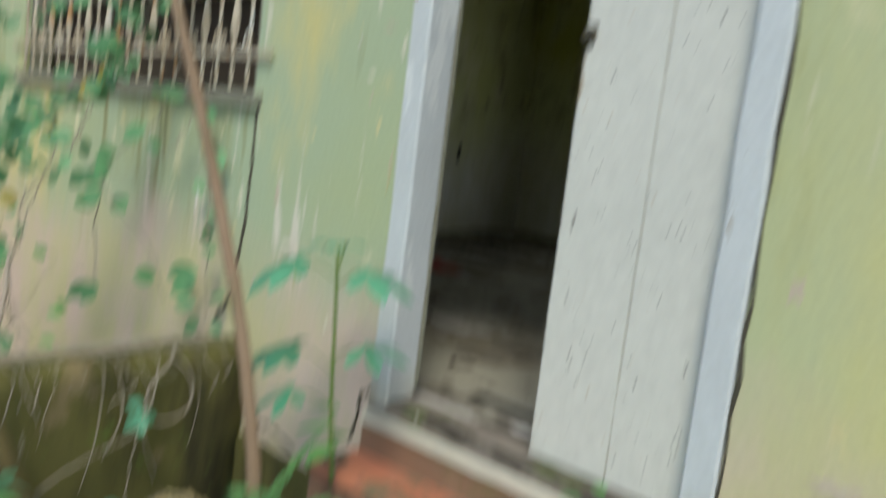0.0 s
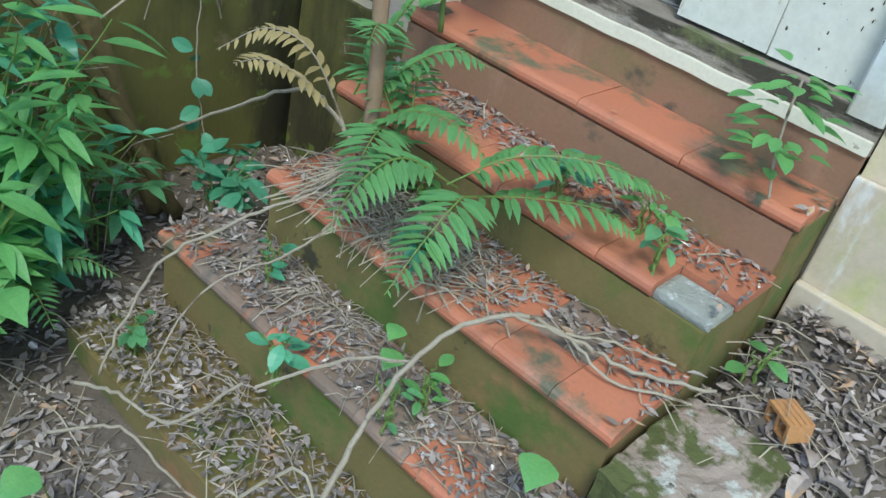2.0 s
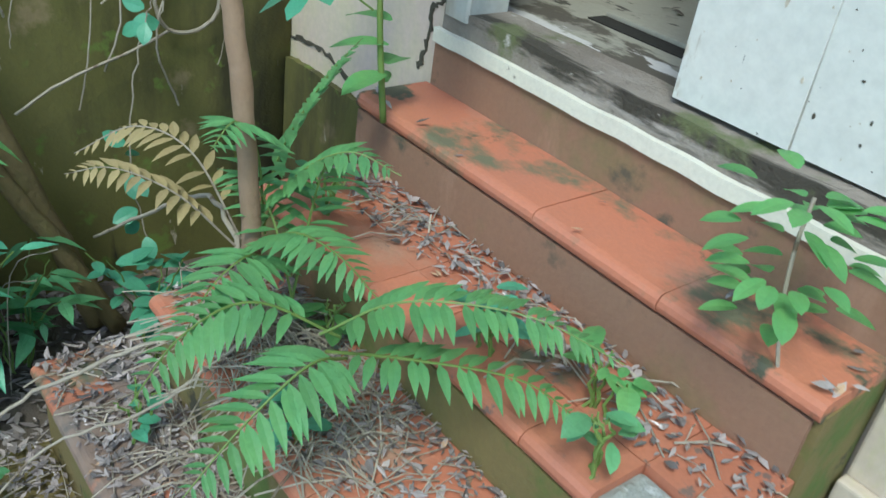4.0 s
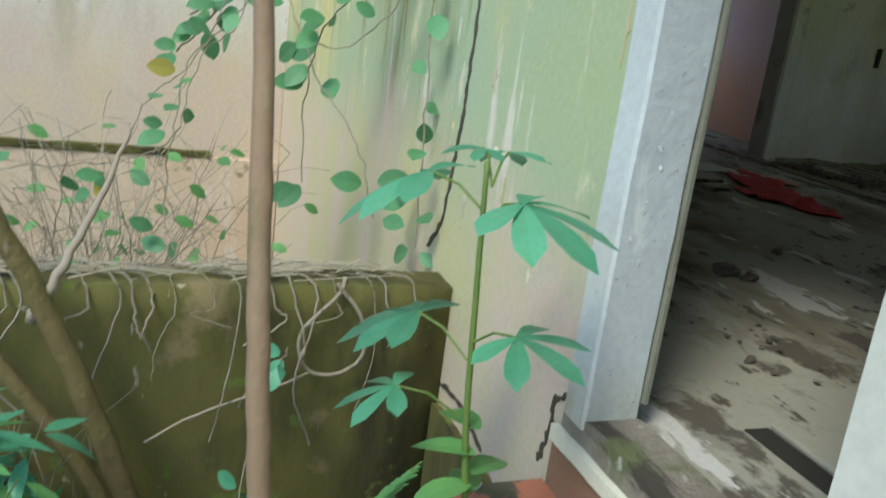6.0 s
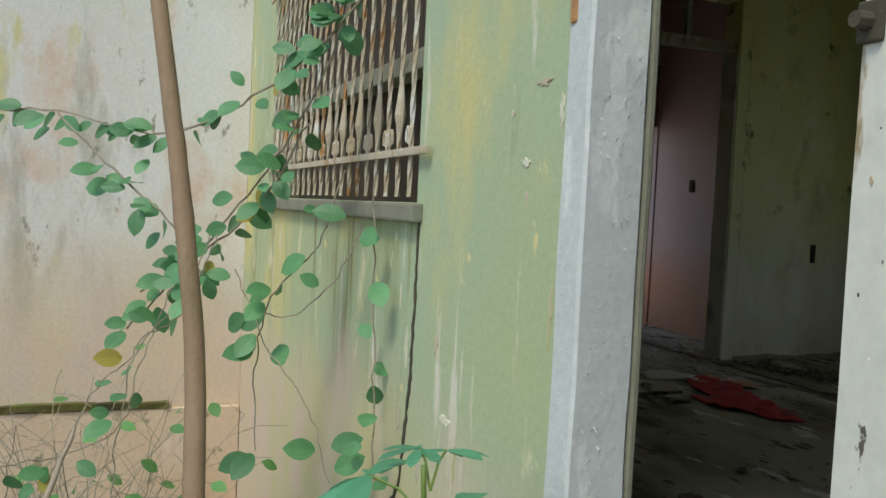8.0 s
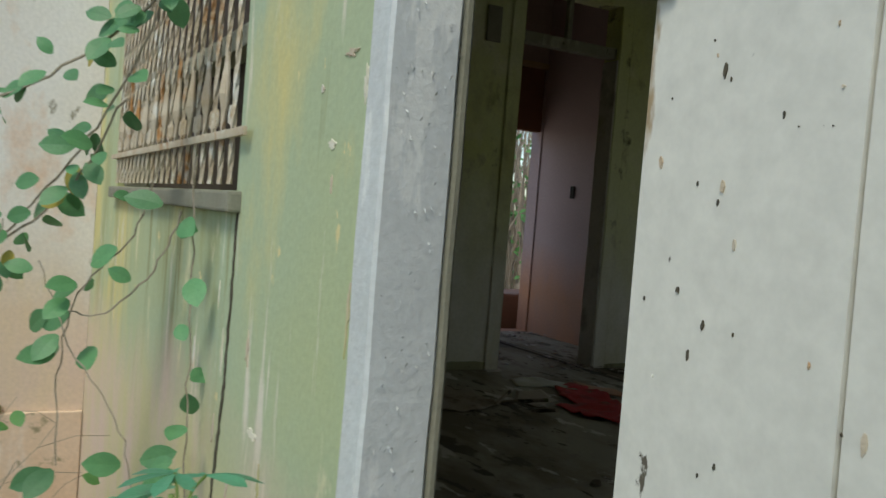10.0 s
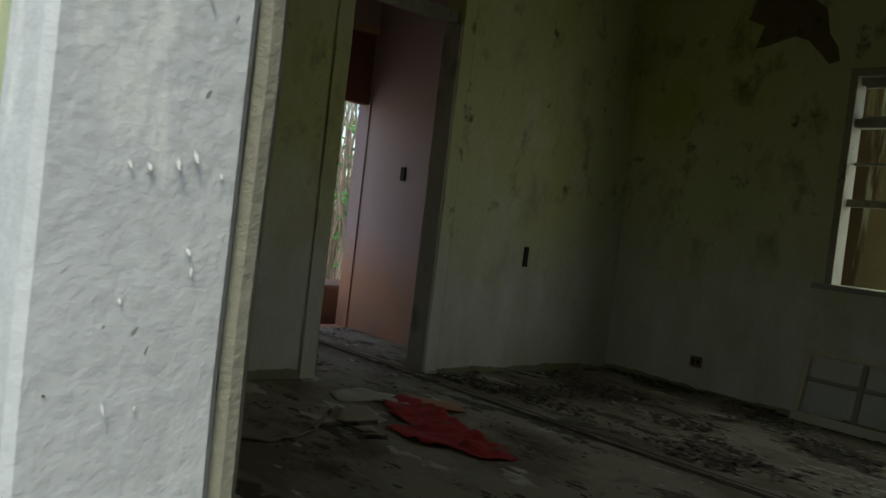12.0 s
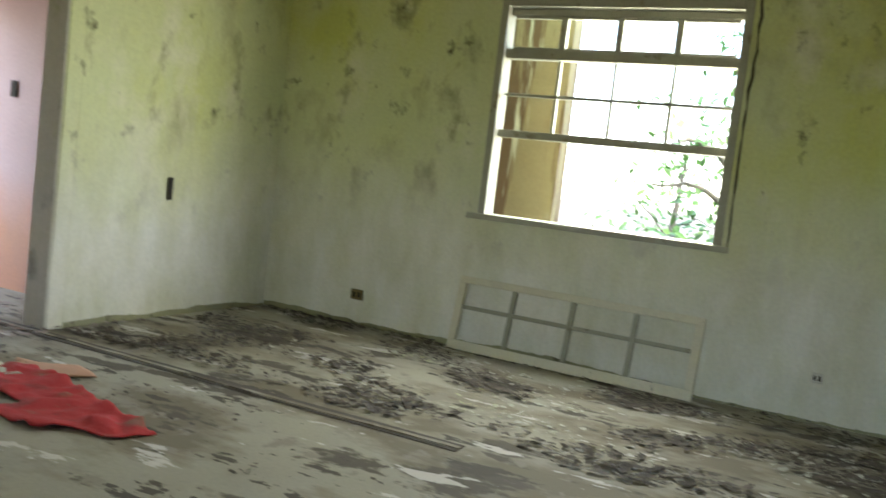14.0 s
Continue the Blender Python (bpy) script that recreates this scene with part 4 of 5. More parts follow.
# fern clump on the steps
fern = thing("fern", "green fern clump with some withered fronds on the steps", "fern")
for i, (pts, w, m, n) in enumerate(((((0.50, -0.66, 0.62), (0.60, -0.58, 0.72), (0.74, -0.46, 0.745), (0.86, -0.36, 0.70)), 0.085, M_FERN, 17),
                                    (((0.52, -0.66, 0.60), (0.66, -0.60, 0.66), (0.78, -0.49, 0.665), (0.86, -0.43, 0.62)), 0.080, M_FERN, 13),
                                    (((0.55, -0.64, 0.60), (0.60, -0.74, 0.66), (0.63, -0.86, 0.62), (0.645, -0.96, 0.54)), 0.095, M_FERN, 12),
                                    (((0.50, -0.62, 0.60), (0.45, -0.75, 0.68), (0.44, -0.86, 0.65), (0.46, -0.95, 0.57)), 0.09, M_FERN, 11),
                                    (((0.05, -0.53, 0.60), (0.07, -0.49, 0.74), (0.12, -0.44, 0.88), (0.17, -0.40, 0.97)), 0.085, M_FERN, 14),
                                    (((0.15, -0.60, 0.58), (0.22, -0.56, 0.74), (0.30, -0.50, 0.82), (0.38, -0.44, 0.80)), 0.085, M_FERN, 13),
                                    (((0.20, -0.62, 0.58), (0.32, -0.62, 0.70), (0.44, -0.60, 0.72), (0.52, -0.56, 0.66)), 0.085, M_FERN, 12),
                                    (((0.22, -0.60, 0.56), (0.30, -0.68, 0.66), (0.36, -0.78, 0.66), (0.40, -0.86, 0.58)), 0.09, M_FERN, 12),
                                    (((0.12, -0.62, 0.56), (0.09, -0.72, 0.68), (0.06, -0.82, 0.74), (0.05, -0.90, 0.74)), 0.08, M_FERN_DRY, 9),
                                    (((0.10, -0.60, 0.56), (0.02, -0.66, 0.72), (-0.05, -0.74, 0.76), (-0.10, -0.84, 0.70)), 0.08, M_FERN_DRY, 10),
                                    (((0.16, -0.58, 0.60), (0.20, -0.62, 0.80), (0.24, -0.68, 0.88), (0.28, -0.74, 0.86)), 0.08, M_FERN, 11))):
    frond(fern, pts, w, m, n, seed=i)
for i in range(2):
    a = 2.2 + i * 1.1
    c, q = math.cos(a), math.sin(a)
    frond(fern, ((0.30 + 0.02 * i, -0.60, 0.52), (0.30 + 0.02 * i + 0.07 * c, -0.60 + 0.07 * q, 0.68), (0.30 + 0.02 * i + 0.16 * c, -0.60 + 0.14 * q, 0.74), (0.30 + 0.02 * i + 0.25 * c, -0.60 + 0.20 * q, 0.68)), 0.075, M_FERN, 11, seed=30 + i)

# sapling on the top tread
sap = thing("shrub_seedling", "small leafy green seedling rooted beside the top step", "seedling")
st = part("stem", tube(bmesh.new(), curve_pts([(1.0, -0.195, 0.73), (0.975, -0.20, 0.82), (0.96, -0.20, 0.92), (0.955, -0.19, 0.99)], 6), 0.0032, 5), M_TWIG, sap)
r_ = random.Random(4)
for k in range(46):
    z = 0.79 + 0.20 * r_.random() ** 0.8
    a = r_.uniform(0, 6.28)
    d = Vector((math.cos(a), math.sin(a), r_.uniform(-0.1, 0.35)))
    b0 = Vector((0.965 - 0.05 * (z - 0.8), -0.20, z)) + d * r_.uniform(0.01, 0.085)
    part("leaf", leaf(bmesh.new(), b0, d, (0, 0, 1), r_.uniform(0.042, 0.066), r_.uniform(0.026, 0.038), "oval", 0.15, 0.3, 6), M_LEAF_LIME, sap)


def vine(name, label, lines, leaves, size, material, seed, stem_r=0.0022, shape="oval", spread=0.03):
    """Wiry stems with leaves along them; lines: control points of each stem."""
    r = random.Random(seed)
    v = thing(name, label, "vine")
    for pts in lines:
        line = curve_pts(pts, 7, 0.006, r)
        s = part("stem", tube(bmesh.new(), line, stem_r, 4), M_TWIG, v)
        n = max(1, int(leaves * sum((b - a).length for a, b in zip(line, line[1:]))))
        for k in range(n):
            p = line[r.randrange(len(line))]
            d = Vector((r.uniform(-0.6, 0.6), r.uniform(-0.9, 0.2), r.uniform(-0.5, 0.25))).normalized()
            sz = size * r.uniform(0.65, 1.15)
            face = Vector((0.9, -0.45, r.uniform(0.1, 0.9)))
            p2 = p + d * r.uniform(0.3, 1.0) * spread
            part("leaf", leaf(bmesh.new(), p2, d, face, sz, sz * 0.66, shape, 0.10, 0.18, 6), M_YELLOW if r.random() < 0.05 else material, s)
    return v


vine("vine", "climbing vine with round leaves across the front window", [
    ((-2.2, -1.35, 2.10), (-1.9, -1.0, 2.12), (-1.6, -0.62, 2.05), (-1.4, -0.34, 2.2), (-1.25, -0.16, 2.38), (-1.1, -0.06, 2.55)),
    ((-1.75, -0.95, 2.1), (-1.6, -0.75, 1.9), (-1.45, -0.62, 1.78), (-1.4, -0.52, 1.62)),
    ((-1.2, -0.12, 2.5), (-1.3, -0.2, 2.2), (-1.45, -0.32, 1.95), (-1.55, -0.45, 1.75), (-1.65, -0.6, 1.55), (-1.7, -0.72, 1.4)),
    ((-1.3, -0.22, 2.1), (-1.45, -0.33, 1.85), (-1.6, -0.5, 1.66), (-1.75, -0.68, 1.52))], 30, 0.085, M_LEAF, 21, 0.004, "oval", 0.06)
vine("hanging_vine", "thin hanging vines with broad oval leaves before the front wall", [
    ((-1.25, -0.12, 1.95), (-1.28, -0.18, 1.72), (-1.38, -0.30, 1.55), (-1.42, -0.34, 1.30), (-1.40, -0.33, 1.05)),
    ((-1.12, -0.06, 1.95), (-1.1, -0.05, 1.6), (-1.06, -0.05, 1.3), (-1.04, -0.04, 0.95)),
    ((-1.5, -0.40, 1.62), (-1.36, -0.32, 1.40), (-1.24, -0.2, 1.22), (-1.18, -0.14, 1.0)),
    ((-1.45, -0.36, 1.5), (-1.3, -0.24, 1.5), (-1.2, -0.12, 1.66), (-1.16, -0.08, 1.8))], 10, 0.098, M_LEAF, 23, 0.0028, "oval", 0.05)
vine("trailing_vine", "tangled thin vine with small pale leaves above the garden wall", [
    ((-1.15, -0.50, 1.75), (-1.15, -0.56, 1.60), (-1.15, -0.645, 1.50), (-1.16, -0.73, 1.39), (-1.18, -0.82, 1.29), (-1.2, -0.95, 1.0)),
    ((-1.13, -0.52, 1.75), (-1.14, -0.60, 1.52), (-1.17, -0.70, 1.44), (-1.15, -0.74, 1.25), (-1.12, -0.76, 1.0), (-1.08, -0.70, 0.86)),
    ((-1.2, -1.30, 1.05), (-1.15, -1.15, 1.11), (-1.15, -0.97, 1.13), (-1.15, -0.757, 1.20), (-1.15, -0.69, 1.41), (-1.14, -0.62, 1.60)),
    ((-1.15, -0.90, 1.15), (-1.15, -0.875, 0.96), (-1.15, -0.92, 0.80)),
    ((-1.15, -0.78, 1.10), (-1.15, -0.68, 0.91), (-1.13, -0.56, 0.80))], 8, 0.075, M_LEAF, 37, 0.0024, "oval", 0.06)
vine("young_creeper", "small green creeper before the mossy wall", [
    ((-0.52, -0.55, 0.12), (-0.55, -0.58, 0.36), (-0.6, -0.55, 0.58), (-0.64, -0.50, 0.74), (-0.66, -0.47, 0.80))], 20, 0.062, M_LEAF_BLUE, 25, 0.002, "oval", 0.02)


# forked trunk leaning out from the garden wall
trunk = thing("leaning_tree", "leaning mossy tree trunk with a grey fork beside the garden wall", "tree")
tp = curve_pts([(-0.57, -0.70, -0.05), (-0.60, -0.75, 0.16), (-0.61, -0.89, 0.58), (-0.64, -1.01, 0.89), (-0.70, -1.20, 1.25), (-0.8, -1.5, 1.8), (-0.9, -1.9, 2.6)], 7, 0.004, random.Random(2))
part("trunk", tube(bmesh.new(), tp, [0.034 - 0.014 * i / len(tp) for i in range(len(tp))], 10), M_TRUNK, trunk, smooth=True)
tp = curve_pts([(-0.52, -0.66, -0.05), (-0.56, -0.78, 0.22), (-0.60, -0.98, 0.60), (-0.68, -1.22, 0.92), (-0.8, -1.5, 1.3)], 7, 0.004, random.Random(6))
part("trunk", tube(bmesh.new(), tp, [0.026 - 0.010 * i / len(tp) for i in range(len(tp))], 9), M_TRUNK, trunk, smooth=True)
tp = curve_pts([(-0.65, -1.05, 0.88), (-0.66, -0.98, 1.01), (-0.78, -0.90, 1.16), (-0.90, -0.85, 1.28)], 6, 0.004, random.Random(8))
part("limb", tube(bmesh.new(), tp, [0.014 - 0.010 * i / len(tp) for i in range(len(tp))], 7), M_FARWOOD, trunk, "bare grey limb", smooth=True)

# roots hanging over the garden wall
for k in range(30):
    r_ = random.Random(100 + k)
    y = -0.12 - 2.0 * (k / 34) - r_.uniform(0, 0.05)
    x0 = PL_X + 0.012
    drop = r_.uniform(0.07, 0.50) if k % 3 else r_.uniform(0.05, 0.15)
    pts = [(PL_X - 0.08, y - 0.05, PL_Z + 0.012), (x0 - 0.02, y, PL_Z + 0.02), (x0 + 0.012, y + 0.02, PL_Z - 0.05), (x0 + 0.02 + r_.uniform(0, 0.03), y + r_.uniform(-0.05, 0.05), PL_Z - drop * 0.6), (x0 + 0.015 + r_.uniform(0, 0.04), y + r_.uniform(-0.07, 0.07), PL_Z - drop)]
    tagged(part("root", tube(bmesh.new(), curve_pts(pts, 5, 0.003, r_), r_.uniform(0.0012, 0.0034), 4), M_TWIG), "dry pale root hanging over the mossy garden wall", "root", "roots over the garden wall")
pts = [(PL_X - 0.03, -0.30, PL_Z + 0.015), (PL_X + 0.02, -0.33, PL_Z - 0.02), (PL_X + 0.03, -0.42, PL_Z - 0.12), (PL_X + 0.03, -0.40, PL_Z - 0.22), (PL_X + 0.03, -0.32, PL_Z - 0.24), (PL_X + 0.03, -0.25, PL_Z - 0.19), (PL_X + 0.03, -0.26, PL_Z - 0.08), (PL_X + 0.01, -0.33, PL_Z + 0.012)]
tagged(part("root_loop", tube(bmesh.new(), curve_pts(pts, 6, 0.001), 0.0055, 6), M_TWIG), "pale looped root hanging on the garden wall", "root", "roots over the garden wall")
pts = [(PL_X + 0.03, -0.38, PL_Z - 0.23), (PL_X + 0.05, -0.50, PL_Z - 0.27), (PL_X + 0.06, -0.68, PL_Z - 0.33), (PL_X + 0.06, -0.80, PL_Z - 0.40)]
tagged(part("root", tube(bmesh.new(), curve_pts(pts, 5, 0.002), 0.004, 5), M_TWIG), "pale slanting root on the garden wall", "root", "roots over the garden wall")
bm = bmesh.new()
r_ = random.Random(31)
for k in range(120):
    y, l = -0.1 - 2.3 * r_.random(), r_.uniform(0.1, 0.35)
    x = PL_X - 0.065 + r_.uniform(-0.05, 0.05)
    tube(bm, [(x, y, PL_Z + 0.012 + r_.uniform(0, 0.02)), (x + r_.uniform(-0.03, 0.03), y - l / 2, PL_Z + 0.02 + r_.uniform(0, 0.03)), (x + r_.uniform(-0.05, 0.05), y - l, PL_Z + 0.012 + r_.uniform(0, 0.02))], r_.uniform(0.001, 0.003), 3)
tagged(part("dry_roots", bm, M_TWIG), "mat of dry roots along the garden wall top", "roots", kind="stuff")


def shrub(name, label, at, height, spread, n, size, material, seed, shape="lance", lean=(0, 0), stems=6, ratio=0.3):
    r = random.Random(seed)
    s = thing(name, label, "shrub", at)
    bl = bmesh.new()
    for k in range(stems):
        a = r.uniform(0, 6.28)
        tip = Vector((math.cos(a) * spread * r.uniform(0.2, 1) + lean[0], math.sin(a) * spread * r.uniform(0.2, 1) + lean[1], height * r.uniform(0.6, 1.05)))
        line = curve_pts([(0.02 * math.cos(a), 0.02 * math.sin(a), -0.04), tip * 0.45 + Vector((0, 0, height * 0.12)), tip], 6, 0.006, r)
        bs = bmesh.new()
        tube(bs, line, [0.004 - 0.0025 * i / len(line) for i in range(len(line))], 4)
        part("stem", bs, M_GSTEM, s)
        for j in range(n // stems):
            p = line[r.randrange(len(line) // 3, len(line))]
            b = r.uniform(0, 6.28)
            d = Vector((math.cos(b), math.sin(b), r.uniform(-0.35, 0.5))).normalized()
            sz = size * r.uniform(0.5, 1.15)
            leaf(bl, p + d * 0.012, d, (r.uniform(-0.3, 0.3), r.uniform(-0.3, 0.3), 1), sz, sz * ratio, shape, 0.12, r.uniform(0.1, 0.5), 5)
    part("foliage", bl, material, s)
    return s


shrub("shrub", "bright green shrub with long pointed leaves beside the steps", (-0.42, -1.30, -0.08), 0.88, 0.34, 320, 0.125, M_LEAF_LIME, 41, "lance", (0.02, 0.1), 12, 0.26)
shrub("shrub", "bluish green shrub with long pointed leaves beside the mossy wall", (-0.62, -1.22, -0.08), 0.92, 0.30, 280, 0.13, M_LEAF_BLUE, 42, "lance", (0.1, 0.0), 10, 0.27)
shrub("shrub", "broad-leaved green shrub in the litter by the lowest step", (-0.16, -1.52, -0.1), 0.46, 0.24, 70, 0.12, M_LEAF_LIME, 43, "heart", (0, 0.05), 9, 0.75)
shrub("shrub", "leafy green undergrowth against the mossy wall", (-0.66, -1.55, -0.1), 0.85, 0.40, 150, 0.14, M_LEAF, 44, "lance", (0, 0), 12, 0.32)
shrub("shrub", "low toothed green weed at the foot of the wall", (-0.34, -0.62, 0.0), 0.30, 0.16, 48, 0.085, M_LEAF_BLUE, 45, "oval", (0, 0), 8, 0.5)
shrub("shrub", "low green weed between steps and wall", (-0.50, -0.92, -0.05), 0.30, 0.20, 60, 0.10, M_LEAF, 46, "lance", (0, 0), 8, 0.34)
shrub("shrub", "dense green undergrowth at the far end of the garden wall", (-0.55, -2.05, -0.1), 1.0, 0.45, 160, 0.15, M_LEAF_LIME, 47, "lance", (0, 0), 12, 0.3)
shrub("shrub", "tall lime green shrub crowding the lowest step", (-0.22, -1.40, -0.08), 0.62, 0.26, 130, 0.13, M_LEAF_LIME, 51, "lance", (-0.05, 0.12), 12, 0.36)
shrub("shrub", "fresh green shrub with long drooping leaves by the steps", (-0.42, -1.22, -0.08), 0.50, 0.24, 150, 0.12, M_LEAF_BLUE, 52, "lance", (0.05, 0.08), 11, 0.28)
shrub("shrub", "bright broad-leaved weed by the steps", (-0.30, -1.50, -0.08), 0.40, 0.25, 90, 0.11, M_LEAF_LIME, 53, "heart", (0, 0.1), 10, 0.8)
for i, (x, y, z, n) in enumerate(((0.83, -0.36, 0.59, 14), (0.93, -0.45, 0.59, 10), (0.62, -0.40, 0.59, 12), (0.72, -0.86, 0.24, 10), (0.70, -0.95, 0.24, 7), (0.45, -1.02, 0.24, 8), (0.30, -0.52, 0.44, 14), (0.10, -0.42, 0.59, 12), (0.20, -0.85, 0.24, 8), (1.16, -0.33, 0.40, 5), (0.02, -1.12, 0.02, 8), (0.52, -0.70, 0.43, 12))):
    shrub("weed", "small green weed growing through the litter", (x, y, z), 0.10, 0.06, n, 0.055, (M_LEAF_LIME, M_LEAF, M_LEAF_BLUE)[i % 3], 60 + i, "oval", (0, 0), 4, 0.6)
for i, (x, y, z, h, sz) in enumerate(((1.02, -0.87, 0.28, 0.10, 0.085), (1.10, -0.90, 0.26, 0.08, 0.080), (0.66, -0.90, 0.24, 0.14, 0.06), (0.36, -1.50, -0.05, 0.20, 0.085), (0.47, -1.52, -0.05, 0.20, 0.075), (0.62, -0.86, 0.3, 0.10, 0.05))):
    hv = thing("heart_leaf_weed", "single heart-shaped bright green leaf on a thin stalk", "weed", (x, y, z))
    part("stalk", tube(bmesh.new(), [(0, 0.03, -0.03), (0.01, 0.02, h * 0.5), (0, 0, h)], 0.0018, 4), M_GSTEM, hv)
    part("leaf", leaf(bmesh.new(), (0, 0.0, h), (0.3, -0.85, 0.1), (0.2, -0.3, 1), sz, sz * 0.95, "heart", 0.12, 0.25, 8), M_LEAF_LIME, hv)

# left fern in the undergrowth
lf = thing("fern", "dark green fern in the undergrowth by the steps", "fern", (-0.30, -1.28, -0.06))
for i in range(7):
    a = i * 0.9
    frond(lf, ((0, 0, 0), (0.08 * math.cos(a), 0.08 * math.sin(a), 0.16), (0.18 * math.cos(a), 0.18 * math.sin(a), 0.22), (0.28 * math.cos(a), 0.28 * math.sin(a), 0.17)), 0.075, M_FERN, 11, seed=80 + i)

# dry bush behind the garden wall, against the wing wall
bush = thing("dry_bush", "tangled bare bush with few leaves behind the garden wall", "bush", (-1.9, -0.95, -0.1))
bs, bl = bmesh.new(), bmesh.new()
r_ = random.Random(77)
for k in range(120):
    a, h = r_.uniform(0, 6.28), r_.uniform(0.5, 1.25)
    t = Vector((math.cos(a) * r_.uniform(0.15, 0.7), math.sin(a) * r_.uniform(0.15, 0.7), h))
    line = curve_pts([(0.1 * math.cos(a), 0.1 * math.sin(a), 0), t * 0.5 + Vector((r_.uniform(-0.1, 0.1), r_.uniform(-0.1, 0.1), 0.1)), t], 6, 0.014, r_)
    tube(bs, line, [0.004 - 0.003 * i / len(line) for i in range(len(line))], 3)
    for j in range(3):
        p = r_.choice(line[6:])
        q = p + Vector((r_.uniform(-0.25, 0.25), r_.uniform(-0.25, 0.25), r_.uniform(-0.05, 0.2)))
        tube(bs, [p, (p + q) / 2 + Vector((0, 0, 0.02)), q], 0.0012, 3)
        if r_.random() < 0.22:
            leaf(bl, q, (r_.uniform(-1, 1), r_.uniform(-1, 1), r_.uniform(-0.5, 0.3)), (0.6, -0.3, 0.8), 0.07, 0.045, "oval", 0.1, 0.2, 5)
part("branchwork", bs, M_TWIG, bush)
part("foliage", bl, M_LEAF_LIME, bush)

# ---- branches and litter ----
def branch(name, label, pts, r0, r1, twigs=()):
    b = thing(name, label, "branch")
    line = curve_pts(pts, 7, 0.004, random.Random(len(pts)))
    part("limb", tube(bmesh.new(), line, [r0 + (r1 - r0) * i / len(line) for i in range(len(line))], 7), M_TWIG, b, smooth=True)
    for t in twigs:
        part("twig", tube(bmesh.new(), curve_pts(t, 5, 0.003, random.Random(1)), 0.0035, 5), M_TWIG, b)


branch("fallen_branch", "long bent dry branch lying across the steps", [(0.80, -1.20, 0.255), (0.74, -1.05, 0.33), (0.745, -0.92, 0.47), (0.80, -0.76, 0.515), (0.88, -0.66, 0.475), (1.02, -0.60, 0.452), (1.15, -0.48, 0.44)], 0.0065, 0.004,
       [((0.80, -0.76, 0.515), (0.90, -0.68, 0.49), (1.0, -0.66, 0.45), (1.14, -0.57, 0.445)), ((0.88, -0.66, 0.475), (0.95, -0.58, 0.47), (1.06, -0.50, 0.45)), ((0.745, -0.95, 0.44), (0.62, -1.0, 0.38), (0.50, -1.12, 0.27)), ((0.80, -1.20, 0.255), (0.70, -1.18, 0.26), (0.62, -1.30, 0.12), (0.58, -1.42, 0.03)), ((0.80, -1.20, 0.255), (0.93, -1.10, 0.26), (1.05, -1.06, 0.27))])
branch("fallen_twig", "pale dry twig lying down over the steps", [(0.20, -0.70, 0.47), (0.10, -0.90, 0.36), (0.04, -1.04, 0.27), (0.06, -1.16, 0.14), (0.10, -1.24, 0.05)], 0.0045, 0.003)
branch("fallen_twig", "thin dry stem leaning from the wall onto the steps", [(0.16, -0.62, 0.55), (-0.05, -0.60, 0.58), (-0.30, -0.64, 0.42), (-0.52, -0.70, 0.25)], 0.006, 0.004)
branch("fallen_twig", "thin dry stem over the litter", [(0.10, -1.30, 0.06), (0.22, -1.26, 0.10), (0.36, -1.22, 0.11), (0.46, -1.12, 0.25)], 0.005, 0.003)
branch("fallen_twig", "forked dry stem over the litter", [(0.18, -1.40, 0.03), (0.30, -1.30, 0.09), (0.42, -1.28, 0.07), (0.56, -1.26, 0.06)], 0.004, 0.0025)
branch("fallen_twig", "thin dry stem lying across two steps", [(0.30, -0.66, 0.50), (0.26, -0.85, 0.36), (0.20, -1.05, 0.28), (0.24, -1.25, 0.06)], 0.0035, 0.002)
branch("fallen_twig", "dry curved twig on the second step", [(0.62, -0.30, 0.60), (0.68, -0.31, 0.63), (0.74, -0.34, 0.605)], 0.006, 0.003)


def support(x, y):
    for i, (z, yf) in enumerate(TREADS):
        if STEP_L[i] < x < STEP_R and yf + 0.01 < y < 0:
            return z
    return ground_z(x, y)


def litter(name, label, count, region, seed, size, material, flat=0.25):
    r = random.Random(seed)
    bm = bmesh.new()
    made = 0
    while made < count:
        x, y = r.uniform(region[0], region[1]), r.uniform(region[2], region[3])
        z = support(x, y)
        if len(region) > 4 and not region[4](x, y, z, r):
            continue
        made += 1
        a = r.uniform(0, 6.28)
        s = size * r.uniform(0.35, 1.25)
        d = Vector((math.cos(a), math.sin(a), r.uniform(-flat, flat)))
        leaf(bm, (x, y, z + r.uniform(0.004, 0.018)), d, (r.uniform(-0.5, 0.5), r.uniform(-0.5, 0.5), 1), s, s * r.uniform(0.22, 0.5), "lance", r.uniform(-0.4, 0.6), r.uniform(-0.3, 0.4), 3)
    return tagged(part(name, bm, material), label, "leaf litter", kind="stuff")


def on_steps(x, y, z, r):
    if y < -1.27:
        return False
    i = next((k for k, (tz, yf) in enumerate(TREADS) if yf + 0.01 < y), 9)
    if i > 4 or not STEP_L[i] < x < STEP_R:
        return False
    depth = y - TREADS[i][1]
    back = (TREADS[i - 1][1] if i else 0) - y
    if i == 0:
        return r.random() < 0.007
    if i == 1:
        return back < 0.14 and (x < 0.75 or r.random() < 0.5) and r.random() < 0.8 - 3 * max(0, back - 0.06)
    if i == 2:
        return depth > 0.03 and (r.random() < 0.75 if x < 0.75 else back < 0.12 and r.random() < 0.6)
    return r.random() < 0.9 and depth > 0.012


